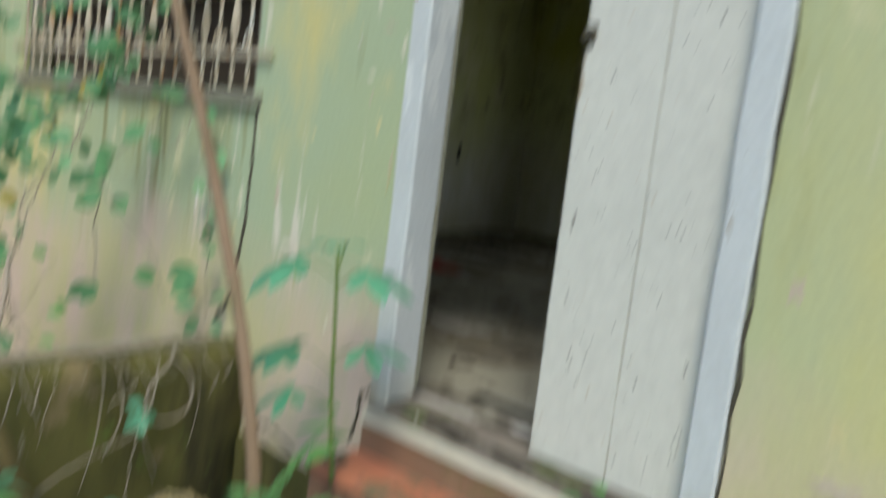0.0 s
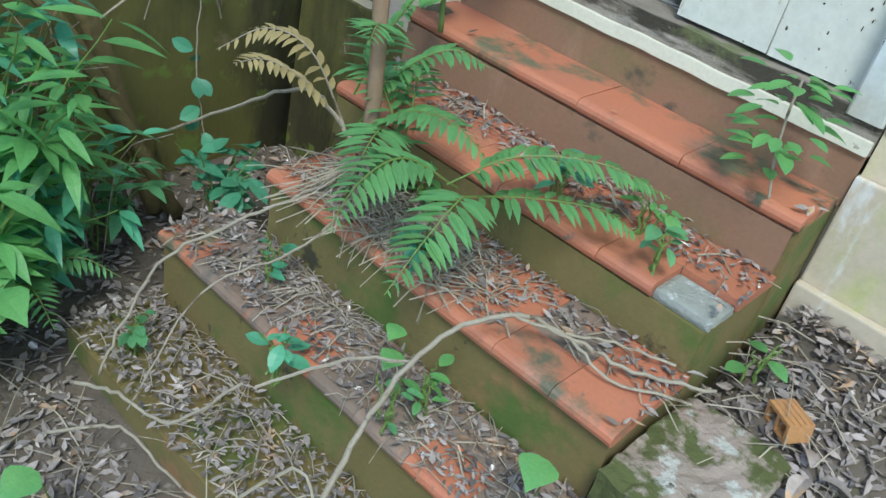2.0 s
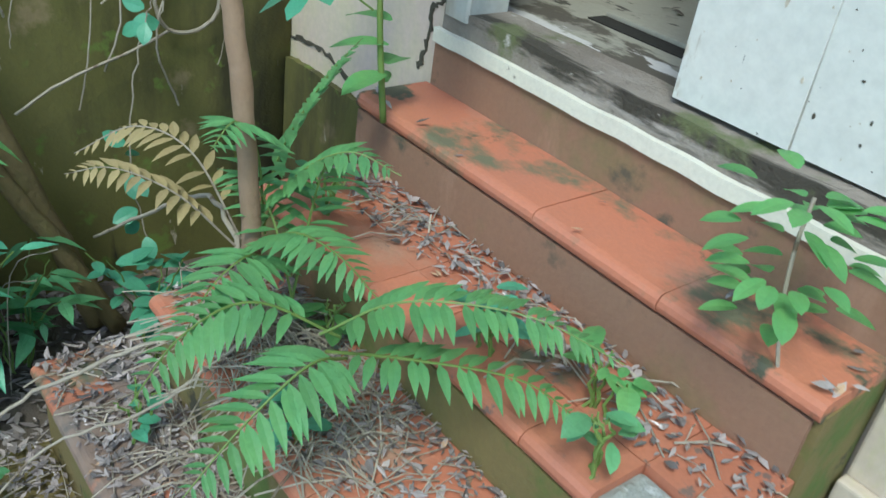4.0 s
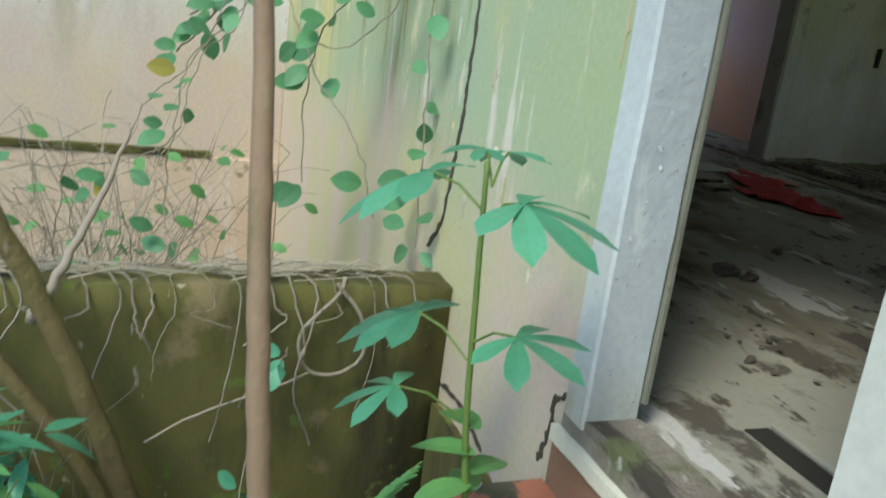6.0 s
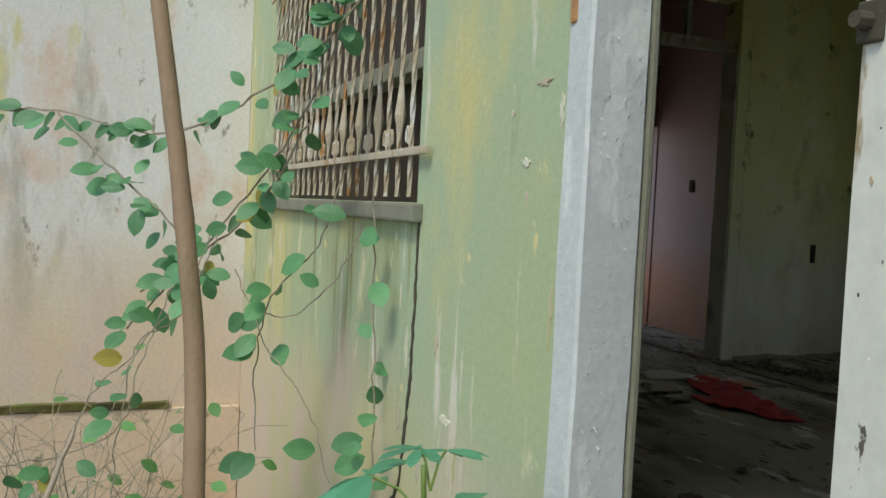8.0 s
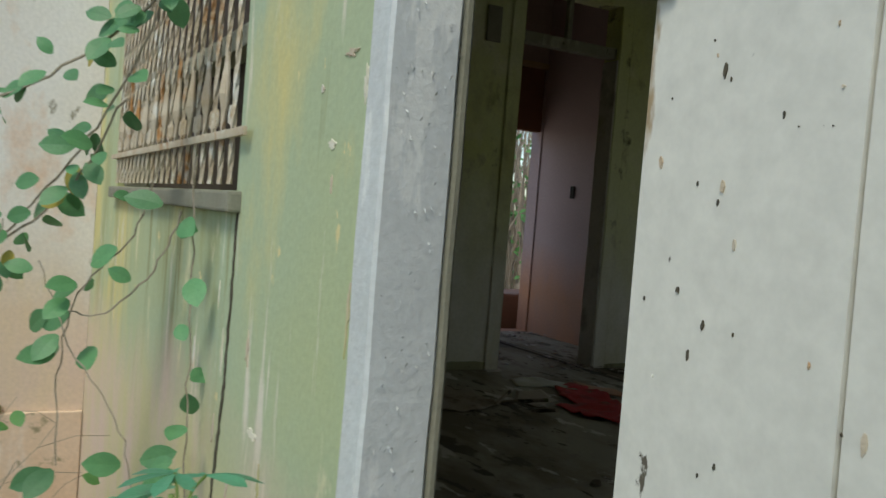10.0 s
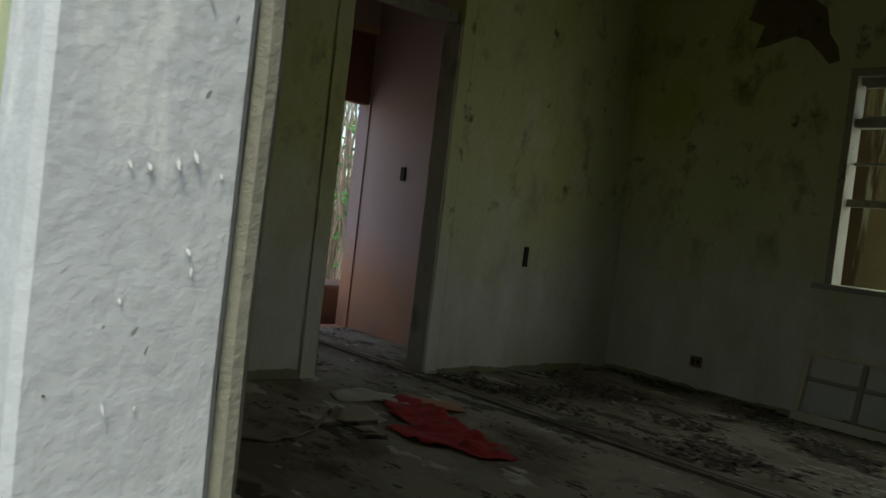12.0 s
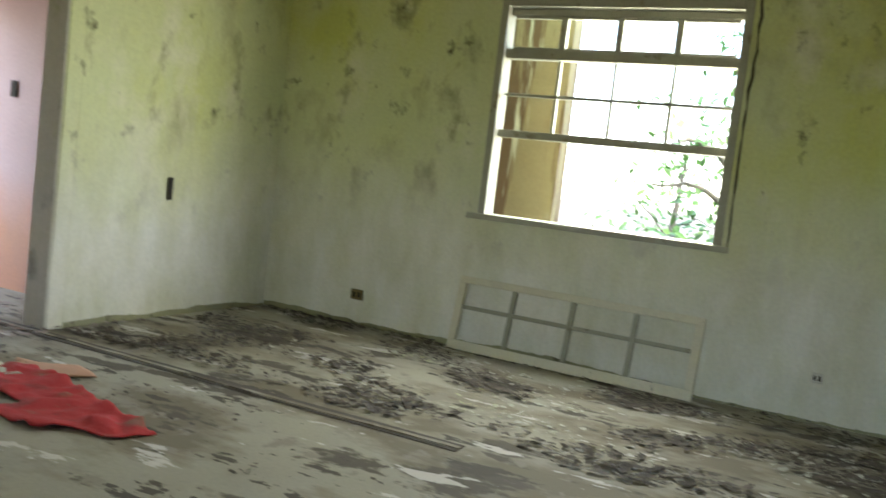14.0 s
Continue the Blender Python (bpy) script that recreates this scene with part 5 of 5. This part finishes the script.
litter("dead_leaves", "dry brown and grey leaves lying on the steps", 5200, (-0.13, STEP_R, -1.27, -0.02, on_steps), 11, 0.027, M_DEADLEAF)
litter("dead_leaves", "dense grey-brown leaf litter beside the house wall", 6500, (1.08, 2.0, -1.5, -0.06), 12, 0.038, M_DEADLEAF)
litter("dead_leaves", "leaf litter on the ground before the steps", 5200, (-0.9, 1.6, -2.1, -1.25), 13, 0.042, M_DEADLEAF)
litter("dead_leaves", "leaf litter between the steps and the garden wall", 1300, (-0.78, -0.10, -1.3, -0.05), 14, 0.042, M_DEADLEAF)


def straws(name, label, count, region, seed, length, test=None):
    r = random.Random(seed)
    bm = bmesh.new()
    for _ in range(count):
        x, y = r.uniform(region[0], region[1]), r.uniform(region[2], region[3])
        a, l = r.uniform(0, 6.28), length * r.uniform(0.4, 1.3)
        z = support(x, y)
        if test and not test(x, y, z, r):
            continue
        x2, y2 = x + l * math.cos(a), y + l * math.sin(a)
        z2 = support(x2, y2) if abs(support(x2, y2) - z) < 0.02 else z
        mid = Vector(((x + x2) / 2, (y + y2) / 2, max(z, z2) + r.uniform(0.008, 0.03)))
        tube(bm, [(x, y, z + 0.004), mid, (x2, y2, z2 + 0.006)], r.uniform(0.0008, 0.0022), 3)
    tagged(part(name, bm, M_TWIG), label, "twigs", kind="stuff")


straws("dry_twigs", "fine dry twigs and straw on the steps", 900, (-0.1, STEP_R, -1.26, -0.03), 15, 0.12, on_steps)
straws("dry_twigs", "fine dry twigs and straw by the house wall", 420, (1.1, 2.0, -1.4, -0.08), 16, 0.15)
straws("dry_twigs", "fine dry twigs and straw before the steps", 420, (-0.7, 1.5, -2.0, -1.27), 17, 0.18)
straws("dry_grass", "matted dry grass under the fern", 500, (0.12, 0.60, -0.80, -0.52), 18, 0.14)
r_ = random.Random(55)
bm = bmesh.new()
for k in range(70):
    x, y = r_.uniform(-0.78, -0.4), r_.uniform(-1.9, -0.9)
    h, a = r_.uniform(0.3, 0.8), r_.uniform(0, 6.28)
    l = r_.uniform(0.05, 0.3)
    tube(bm, curve_pts([(x, y, -0.1), (x + l * 0.3 * math.cos(a), y + l * 0.3 * math.sin(a), h * 0.6), (x + l * math.cos(a), y + l * math.sin(a), h * r_.uniform(0.6, 1))], 4), r_.uniform(0.0008, 0.002), 3)
tagged(part("dry_grass", bm, M_TWIG), "dry straw-coloured stems standing before the mossy wall", "grass", kind="stuff")

# hollow brick and broken slab
brick = thing("hollow_brick", "broken orange hollow clay brick lying in the litter", "brick")
bm = walled(-0.065, 0.065, -0.035, 0.035, [(-0.05, -0.005, -0.025, 0.025), (0.006, 0.052, -0.025, 0.025)], -0.045, 0.09)
ob = part("body", bm, M_CLAY, brick)
bm = bmesh.new()
for z in (-0.035, 0.035):
    for k in range(5):
        y = -0.04 + 0.02 * k
        box(bm, -0.064, y - 0.004, z - 0.003, 0.064, y + 0.004, z + 0.003, bevel=0.001)
part("ribs", bm, M_CLAY, brick)
brick.matrix_world = pose(1.281, -0.374, 0.405, 6, -5, -37) @ Matrix.Scale(0.64, 4)
bm = boxed(1.098, -0.79, -0.1, 1.34, -0.44, 0.375)
bmesh.ops.subdivide_edges(bm, edges=bm.edges[:], cuts=12, use_grid_fill=True)
for v in bm.verts:
    p = v.co.copy()
    cell = noise.cell_vector(p * 9)
    v.co += 0.006 * noise.noise_vector(p * 24) + 0.005 * noise.noise_vector(p * 50)
    v.co.x += 0.03 * noise.noise(Vector((p.y * 5, p.z * 3, 2))) * (1 if p.x > 1.2 else 0)
    v.co.z -= (0.012 * cell.z + 0.012 * abs(noise.noise(p * 9))) if p.z > 0.2 else 0
    v.co.x = max(v.co.x, 1.094)
tagged(part("broken_slab", bm, M_SLAB), "broken mossy concrete slab beside the steps", "concrete slab")
bm = bmesh.new()
r_ = random.Random(71)
for k in range(3):
    a = 0.4 + k * 2.0 + r_.uniform(-0.3, 0.3)
    leaf(bm, (1.375 + 0.02 * math.cos(a), -0.45 + 0.02 * math.sin(a), 0.382), (math.cos(a), math.sin(a), r_.uniform(0.0, 0.25)), (0.3 * math.sin(a), 0.3, 1), 0.075, 0.04, "oval", 0.6, 0.5, 6)
tagged(part("curled_leaf", bm, M_DEADLEAF), "curled dry brown leaves lying in the litter", "dead leaf")

# ---- daylight standing in the openings ----
def opening_light(name, x, y, z, w, h, target, power, colour):
    ob = new(name, bpy.data.lights.new(name, "AREA"))
    ob.data.shape, ob.data.size, ob.data.size_y, ob.data.energy, ob.data.color = "RECTANGLE", w, h, power, colour
    ob.matrix_world = look((x, y, z), target)


opening_light("sky_light", (VX0 + VX1) / 2 + 0.25, YB + 0.26, (VZ0 + VZ1) / 2, 1.0, 1.15, ((VX0 + VX1) / 2 - 0.2, 0.5, 1.2), WIN_POWER, (1.0, 0.98, 0.84))
opening_light("sky_light", PX1 - 0.25, 3.2, FL + 1.0, 0.8, 1.5, (0.0, 2.9, FL + 0.6), YARD_POWER, (1.0, 0.90, 0.78))

# ---- room: doorway, floor strip, fittings ----
doorway = thing("doorway_frame", "grey doorway surround with an open transom above", "door frame", (XW, DY0, FL), kind="structure")
doorway.name = "door_2"
sub("transom_bar", boxed(XW - 0.10, DY0 + 0.002, FL + 2.10, XW - 0.02, DY1 - 0.002, FL + 2.17, bevel=0.005), M_GREYWOOD, doorway)
sub("mullion", boxed(XW - 0.085, DY0 + 0.36, FL + 2.172, XW - 0.045, DY0 + 0.395, FL + 2.449, bevel=0.004), M_GREYWOOD, doorway)
for y0, y1 in ((DY0 - 0.10, DY0 - 0.001), (DY1 + 0.001, DY1 + 0.10)):
    sub("reveal_band", rough_post(XW + 0.001, XW + 0.009, y0, y1, FL + 0.003, FL + 2.45, y0), M_WALL_GREEN, doorway)
sub("white_reveal", boxed(XW - 0.148, DY1 - 0.012, FL + 0.003, XW + 0.004, DY1 - 0.002, FL + 2.09), M_WALL_LOW, doorway, "whitish reveal of the doorway")


def ragged_band(name, label, p0, p1, off, seed):
    """A thin crust of damp dirt along the foot of a wall, with an uneven top."""
    bm = bmesh.new()
    n = int((Vector(p1) - Vector(p0)).length / 0.012)
    a, b, o = Vector(p0), Vector(p1), Vector(off)
    rows = []
    for k in range(n + 1):
        p = a.lerp(b, k / n)
        h = 0.034 + 0.04 * noise.noise(p * 1.1 + Vector((seed, 0, 0))) + 0.012 * noise.noise(p * 9) + 0.006 * noise.noise(p * 31)
        rows.append([bm.verts.new(q) for q in (p + o, p + o * 0.9 + Vector((0, 0, max(0.01, h))), p + Vector((0, 0, max(0.01, h))) )])
    for u, v in zip(rows, rows[1:]):
        bm.faces.new((u[0], v[0], v[1], u[1]))
        bm.faces.new((u[1], v[1], v[2], u[2]))
    structure(name, bm, M_BASE, label, "damp band")


Z0 = FL + 0.002
ragged_band("baseboard_inner", "dark damp crust at the foot of the inner wall", (XW, DY1 + 0.02, Z0), (XW, YB - 0.005, Z0), (0.006, 0, 0), 1)
ragged_band("baseboard_pier", "dark damp crust at the foot of the pier", (XW, T + 0.02, Z0), (XW, DY0 - 0.02, Z0), (0.006, 0, 0), 2)
ragged_band("baseboard_back", "dark damp crust under the window", (XW + 0.01, YB, Z0), (4.8, YB, Z0), (0, -0.006, 0), 3)
bm = boxed(-4.9, 3.06, FL + 0.002, -1.0, 3.085, FL + 0.009)
bmesh.ops.subdivide_edges(bm, edges=[e for e in bm.edges if abs(e.verts[0].co.x - e.verts[1].co.x) > 1], cuts=50)
for v in bm.verts:
    v.co.y += 0.03 * noise.noise(Vector((v.co.x * 0.8, 3, 5))) + 0.004 * noise.noise(Vector((v.co.x * 9, v.co.z * 30, 5)))
    v.co.z += 0.004 * noise.noise(Vector((v.co.x * 7, 8, 5))) if v.co.z > FL + 0.006 else 0
structure("trim_floor_strip", bm, M_FLOOR, "pale cement ridge where a partition stood on the floor", "floor ridge")
# Thin dark strip under the ridge, wider than it on both sides.
bm = boxed(-4.9, 3.035, FL + 0.0015, -1.0, 3.125, FL + 0.004)
structure("trim_floor_groove", bm, M_FLAKE, "thin dark strip along both sides of the floor ridge", "dirt line")


def plate(name, label, x, y, z, w, h, axis, material, holes=True):
    t = thing(name, label, name.replace("_", " "), (x, y, z))
    d = 0.012
    a = boxed(-w / 2, -d, -h / 2, w / 2, 0, h / 2, bevel=0.003)
    part("plate", a, material, t)
    if holes:
        bm = bmesh.new()
        for s in (-1, 1):
            box(bm, s * w * 0.22 - w * 0.12, -d - 0.002, -h * 0.25, s * w * 0.22 + w * 0.12, -d + 0.001, h * 0.25)
        part("socket", bm, M_DARK, t)
    t.rotation_euler = (0, 0, radians(axis))


plate("wall_outlet", "open dark outlet box low on the stained wall", -2.64, YB - 0.001, 1.096, 0.085, 0.065, 0, M_BRICKHOLE)
plate("wall_outlet", "small dark broken outlet on the wall under the window", 0.10, YB - 0.001, 1.13, 0.05, 0.05, 0, M_SASH)
plate("light_switch", "hole of a missing light switch drawn as a near-black plate", -4.54, PYB - 0.001, 2.135, 0.05, 0.10, 0, M_DARK, False)
plate("light_switch", "dark scar of a removed switch on the green wall", XW + 0.001, 3.90, 1.655, 0.035, 0.13, 90, M_DARK, False)
plate("meter_box", "dark small box high on the green pier", XW + 0.002, 2.15, 3.06, 0.10, 0.22, 90, M_GREYWOOD, False)

# lost plaster above the window
bm = bmesh.new()
outline = [(-0.36, 0.30), (-0.15, 0.34), (0.08, 0.30), (0.20, 0.18), (0.22, 0.02), (0.30, -0.08), (0.34, -0.16), (0.27, -0.20), (0.20, -0.12), (0.10, -0.02), (-0.02, 0.03), (-0.16, 0.02), (-0.24, -0.05), (-0.33, -0.02), (-0.30, 0.10), (-0.40, 0.18)]
r_ = random.Random(12)
front = [bm.verts.new((-2.22 + 0.85 * u + r_.uniform(-0.02, 0.02), YB - 0.004, 3.19 + 0.9 * w + r_.uniform(-0.02, 0.02))) for u, w in outline]
back = [bm.verts.new((v.co.x, YB - 0.0005, v.co.z)) for v in front]
bm.faces.new(front)
for k in range(len(front)):
    bm.faces.new((front[k], front[(k + 1) % len(front)], back[(k + 1) % len(front)], back[k]))
structure("trim_lost_plaster", bm, M_BRICKHOLE, "brown bare patch where plaster has fallen above the window", "bare patch")
crack("trim_crack_window", [(VX1 + 0.03, VZ0 - 0.02), (VX1 + 0.025, 2.3), (VX1 + 0.035, 2.8), (VX1 + 0.03, 3.2), (VX1 + 0.05, 3.8)], 0.014, YB, "dark crack beside the back window")

# loose sash leaning under the window
sash = thing("loose_sash", "loose whitish eight-pane window sash with grey bars leaning against the wall", "window sash", (-1.19, YB - 0.12, FL + 0.004))
W2, H2 = 0.725, 0.44


def rail(name, x0, z0, x1, z1, d=0.03):
    part(name, boxed(x0, -d / 2, z0, x1, d / 2, z1, bevel=0.003), M_BARS if name == "muntin" else M_MARBLE, sash)


rail("bottom_rail", -W2, 0, W2, 0.055)
rail("top_rail", -W2, H2 - 0.04, W2, H2)
rail("stile", -W2, 0.056, -W2 + 0.045, H2 - 0.041)
rail("stile", W2 - 0.045, 0.056, W2, H2 - 0.041)
for k in (1, 2, 3):
    x = -W2 + 2 * W2 * k / 4
    rail("muntin", x - 0.014, 0.057, x + 0.014, H2 - 0.042, 0.024)
for k in range(4):
    a, b = -W2 + 2 * W2 * k / 4, -W2 + 2 * W2 * (k + 1) / 4
    rail("muntin", a + (0.046 if k == 0 else 0.015), 0.245, b - (0.046 if k == 3 else 0.015), 0.268, 0.022)
sash.rotation_euler = (radians(-13), 0, radians(-1.5))

# ---- things on the floor ----
def crumpled(name, label, category, outline, material, height, seed, fold=5.0):
    """A cloth or sheet lying on the floor: a triangulated outline with folds."""
    bm = bmesh.new()
    vs = [bm.verts.new((x, y, 0)) for x, y in outline]
    f = bm.faces.new(vs)
    bmesh.ops.triangulate(bm, faces=[f])
    for _ in range(4):
        bmesh.ops.subdivide_edges(bm, edges=[e for e in bm.edges if e.calc_length() > 0.035], cuts=1)
        bmesh.ops.triangulate(bm, faces=[q for q in bm.faces if len(q.verts) > 3])
    for v in bm.verts:
        p = Vector((v.co.x * fold, v.co.y * fold, seed))
        n1, n2 = noise.noise(p), noise.noise(p * 2.7)
        v.co.z = FL + 0.006 + height * max(0.0, abs(n1) * 1.4 + 0.35 * n2)
        v.co.x += 0.02 * noise.noise(p * 1.5 + Vector((5, 0, 0)))
        v.co.y += 0.02 * noise.noise(p * 1.5 + Vector((0, 7, 0)))
    ob = part(name, bm, material, None, smooth=True)
    mod = ob.modifiers.new("thickness", "SOLIDIFY")
    mod.thickness = 0.004
    return tagged(ob, label, category)


crumpled("red_cloth", "crumpled bright red cloth lying on the dirty floor", "cloth", [(-2.89, 2.47), (-2.86, 2.65), (-2.56, 2.60), (-2.23, 2.50), (-1.83, 2.38), (-1.90, 2.24), (-2.06, 2.22), (-2.16, 2.13), (-2.42, 2.14), (-2.40, 2.28), (-2.62, 2.32)], M_CLOTH, 0.028, 1, 8.0)
crumpled("rag", "brownish dirty rag beside the red cloth", "rag", [(-2.72, 2.26), (-2.52, 2.22), (-2.45, 2.10), (-2.30, 2.02), (-2.56, 1.98), (-2.76, 2.12)], M_PAPER, 0.016, 2)
crumpled("rag", "pinkish faded rag at the edge of the red cloth", "rag", [(-2.95, 2.66), (-2.70, 2.78), (-2.52, 2.72), (-2.62, 2.62), (-2.85, 2.58)], M_SALMON, 0.014, 4)
crumpled("plastic_sheet", "torn pale grey sheet on the floor", "plastic sheet", [(-2.85, 2.40), (-2.72, 2.52), (-2.95, 2.60), (-3.10, 2.45), (-3.05, 2.25), (-2.88, 2.22)], M_WALL_LOW, 0.018, 3)
crumpled("cardboard", "soiled flattened cardboard lying by the pier", "cardboard", [(-3.0, 1.30), (-2.6, 1.25), (-2.35, 1.55), (-2.42, 1.80), (-2.70, 1.85), (-3.05, 1.62)], M_PAPER, 0.028, 6, 7.0)
stick_bits = [(-2.50, 1.86, 0.24, 0.9), (-2.46, 1.80, 0.20, 2.2), (-2.30, 1.92, 0.16, 0.2)]
for x, y, l, a in stick_bits:
    bm = tube(bmesh.new(), [(x, y, FL + 0.012), (x + l * math.cos(a), y + l * math.sin(a), FL + 0.05)], 0.01, 6)
    tagged(part("wood_stick", bm, M_OLDWOOD), "short dark broken stick on the floor", "stick", "sticks on the floor")
# Slot is a thin strip on the floor; its depth is only dark colour.
bm = boxed(0.02, 0.36, FL + 0.001, 0.55, 0.42, FL + 0.004)
structure("trim_floor_slot", bm, M_DARK, "slot in the cement floor drawn as a flat near-black strip", "slot")
structure("trim_floor_lip", boxed(0.02, 0.425, FL + 0.001, 0.62, 0.46, FL + 0.014, bevel=0.004), M_FLOOR, "raised cement lip beside the slot", "lip")
for i, (x, y, s) in enumerate(((-0.98, 1.06, 0.036), (-0.93, 1.11, 0.026), (-0.30, 0.62, 0.014), (-1.25, 1.5, 0.018))):
    bm = bmesh.new()
    bmesh.ops.create_icosphere(bm, subdivisions=3, radius=s)
    for v in bm.verts:
        v.co = v.co * (1 + 0.9 * noise.noise(v.co * 45 + Vector((i, 0, 0))))
        v.co.z = FL + 0.002 + max(0, v.co.z * 0.8 + s * 0.25)
        v.co.x += x
        v.co.y += y
    tagged(part("debris_lump", bm, M_FLAKE), "small dark lump of rubble on the floor", "rubble", "rubble on the floor")


def flakes(name, label, count, x0, x1, y0, y1, size, material, seed, dens):
    r = random.Random(seed)
    bm = bmesh.new()
    n = 0
    while n < count:
        x, y = r.uniform(x0, x1), r.uniform(y0, y1)
        if noise.noise(Vector((x * dens, y * dens * 1.6, seed))) < r.uniform(-0.1, 0.35):
            continue
        n += 1
        s = size * r.uniform(0.3, 1.4)
        k = r.randrange(4, 7)
        a0 = r.uniform(0, 6)
        t = Vector((r.uniform(-0.25, 0.25), r.uniform(-0.25, 0.25), 0))
        z = FL + 0.003 + s * 0.26
        ring = [(s * r.uniform(0.5, 1) * math.cos(a0 + 6.283 * j / k), s * r.uniform(0.5, 1) * math.sin(a0 + 6.283 * j / k) * 0.7) for j in range(k)]
        bm.faces.new([bm.verts.new((x + u, y + w, z + t.x * u + t.y * w + r.uniform(0, 0.1) * s)) for u, w in ring])
    return tagged(part(name, bm, material), label, "debris", kind="stuff")


flakes("floor_debris", "dark fallen flakes and soot on the floor under the window", 5200, -3.3, 1.2, 3.2, 5.05, 0.024, M_FLAKE, 3, 1.6)
flakes("floor_debris", "pale fallen paint flakes under the window", 700, -2.6, 1.2, 3.5, 4.9, 0.02, M_WALL_LOW, 8, 1.5)
flakes("floor_debris", "dark scattered crumbs over the room floor", 700, -3.3, 0.6, 0.6, 3.1, 0.016, M_FLAKE, 5, 1.3)
flakes("floor_debris", "brown litter in the doorway of the pink room", 500, -4.9, -3.3, 2.4, 3.8, 0.03, M_DEADLEAF, 6, 2.0)

# ---- outside the openings ----
structure("wall_outhouse", boxed(-3.4, YB + 0.55, -0.3, -1.60, YB + 0.70, 3.05), M_YARDWALL, "streaked ochre wall of an outbuilding behind the window", "wall")
structure("wall_yard_rubble", boxed(PX1 - 0.8, 2.9, -0.2, PX1 - 0.3, 4.2, FL + 0.30, bevel=0.03), M_SALMON, "low reddish rubble wall in the yard", "low wall")


def tree(name, label, at, height, seed, crown_r, leaves, material, leaf_size, bark):
    r = random.Random(seed)
    t = thing(name, label, "tree", at)
    bt, bc = bmesh.new(), bmesh.new()
    line = curve_pts([(0, 0, -0.1), (r.uniform(-0.1, 0.1), r.uniform(-0.1, 0.1), height * 0.35), (r.uniform(-0.3, 0.3), r.uniform(-0.3, 0.3), height * 0.7), (r.uniform(-0.4, 0.4), 0, height)], 6, 0.02, r)
    rad = height * 0.022
    tube(bt, line, [rad * (1.15 - 0.9 * i / len(line)) for i in range(len(line))], 8)
    for k in range(16):
        p = line[r.randrange(len(line) // 4, len(line))]
        a = r.uniform(0, 6.28)
        q = p + Vector((math.cos(a), math.sin(a), r.uniform(0.0, 0.8))) * crown_r * r.uniform(0.4, 1.0)
        limb = curve_pts([p, (p + q) / 2 + Vector((0, 0, 0.12)), q], 5, 0.03, r)
        tube(bt, limb, [rad * 0.3 * (1 - 0.8 * i / len(limb)) for i in range(len(limb))], 5)
        for j in range(leaves // 16):
            c = r.choice(limb[2:]) + Vector((r.gauss(0, 1), r.gauss(0, 1), r.gauss(0, 0.8))) * crown_r * 0.2
            leaf(bc, c, (r.uniform(-1, 1), r.uniform(-1, 1), r.uniform(-0.7, 0.3)), (r.uniform(-0.5, 0.5), -0.4, 1), leaf_size * r.uniform(0.6, 1.3), leaf_size * 0.5, "oval", 0.1, 0.2, 3)
    part("trunk", bt, bark, t, smooth=True)
    part("crown", bc, material, t)


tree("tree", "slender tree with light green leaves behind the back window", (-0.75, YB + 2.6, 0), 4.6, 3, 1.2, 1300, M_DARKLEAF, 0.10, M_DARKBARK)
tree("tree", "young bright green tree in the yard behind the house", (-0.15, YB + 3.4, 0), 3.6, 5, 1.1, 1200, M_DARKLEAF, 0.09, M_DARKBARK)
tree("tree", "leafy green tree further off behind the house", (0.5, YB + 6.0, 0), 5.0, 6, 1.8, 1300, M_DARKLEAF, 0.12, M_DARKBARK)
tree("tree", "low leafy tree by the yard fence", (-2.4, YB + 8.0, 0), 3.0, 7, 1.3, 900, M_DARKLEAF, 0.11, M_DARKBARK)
bm, bc = bmesh.new(), bmesh.new()
r_ = random.Random(90)
for k in range(800):
    x, y = -7.6 - 5.0 * r_.random() ** 1.3, r_.uniform(3.0, 9.5)
    h = r_.uniform(1.8, 4.5)
    lx, ly = r_.uniform(-0.5, 0.5), r_.uniform(-0.6, 0.6)
    line = curve_pts([(x, y, -0.1), (x + lx * 0.4, y + ly * 0.3, h * 0.5), (x + lx, y + ly, h)], 4, 0.03, r_)
    tube(bm, line, [0.016 * r_.uniform(0.4, 1.7) * (1.1 - 0.8 * i / len(line)) for i in range(len(line))], 4)
    for j in range(4):
        leaf(bc, r_.choice(line[3:]), (r_.uniform(-1, 1), r_.uniform(-1, 1), r_.uniform(-0.8, 0.4)), (1, 0, 0.5), 0.11, 0.05, "oval", 0.1, 0.2, 3)
tagged(part("thicket", bm, M_FARWOOD), "pale dry thicket of thin stems in the yard", "thicket", kind="stuff")
tagged(part("thicket_leaves", bc, M_LEAF_LIME), "sparse yellow-green leaves in the thicket", "foliage", kind="stuff")
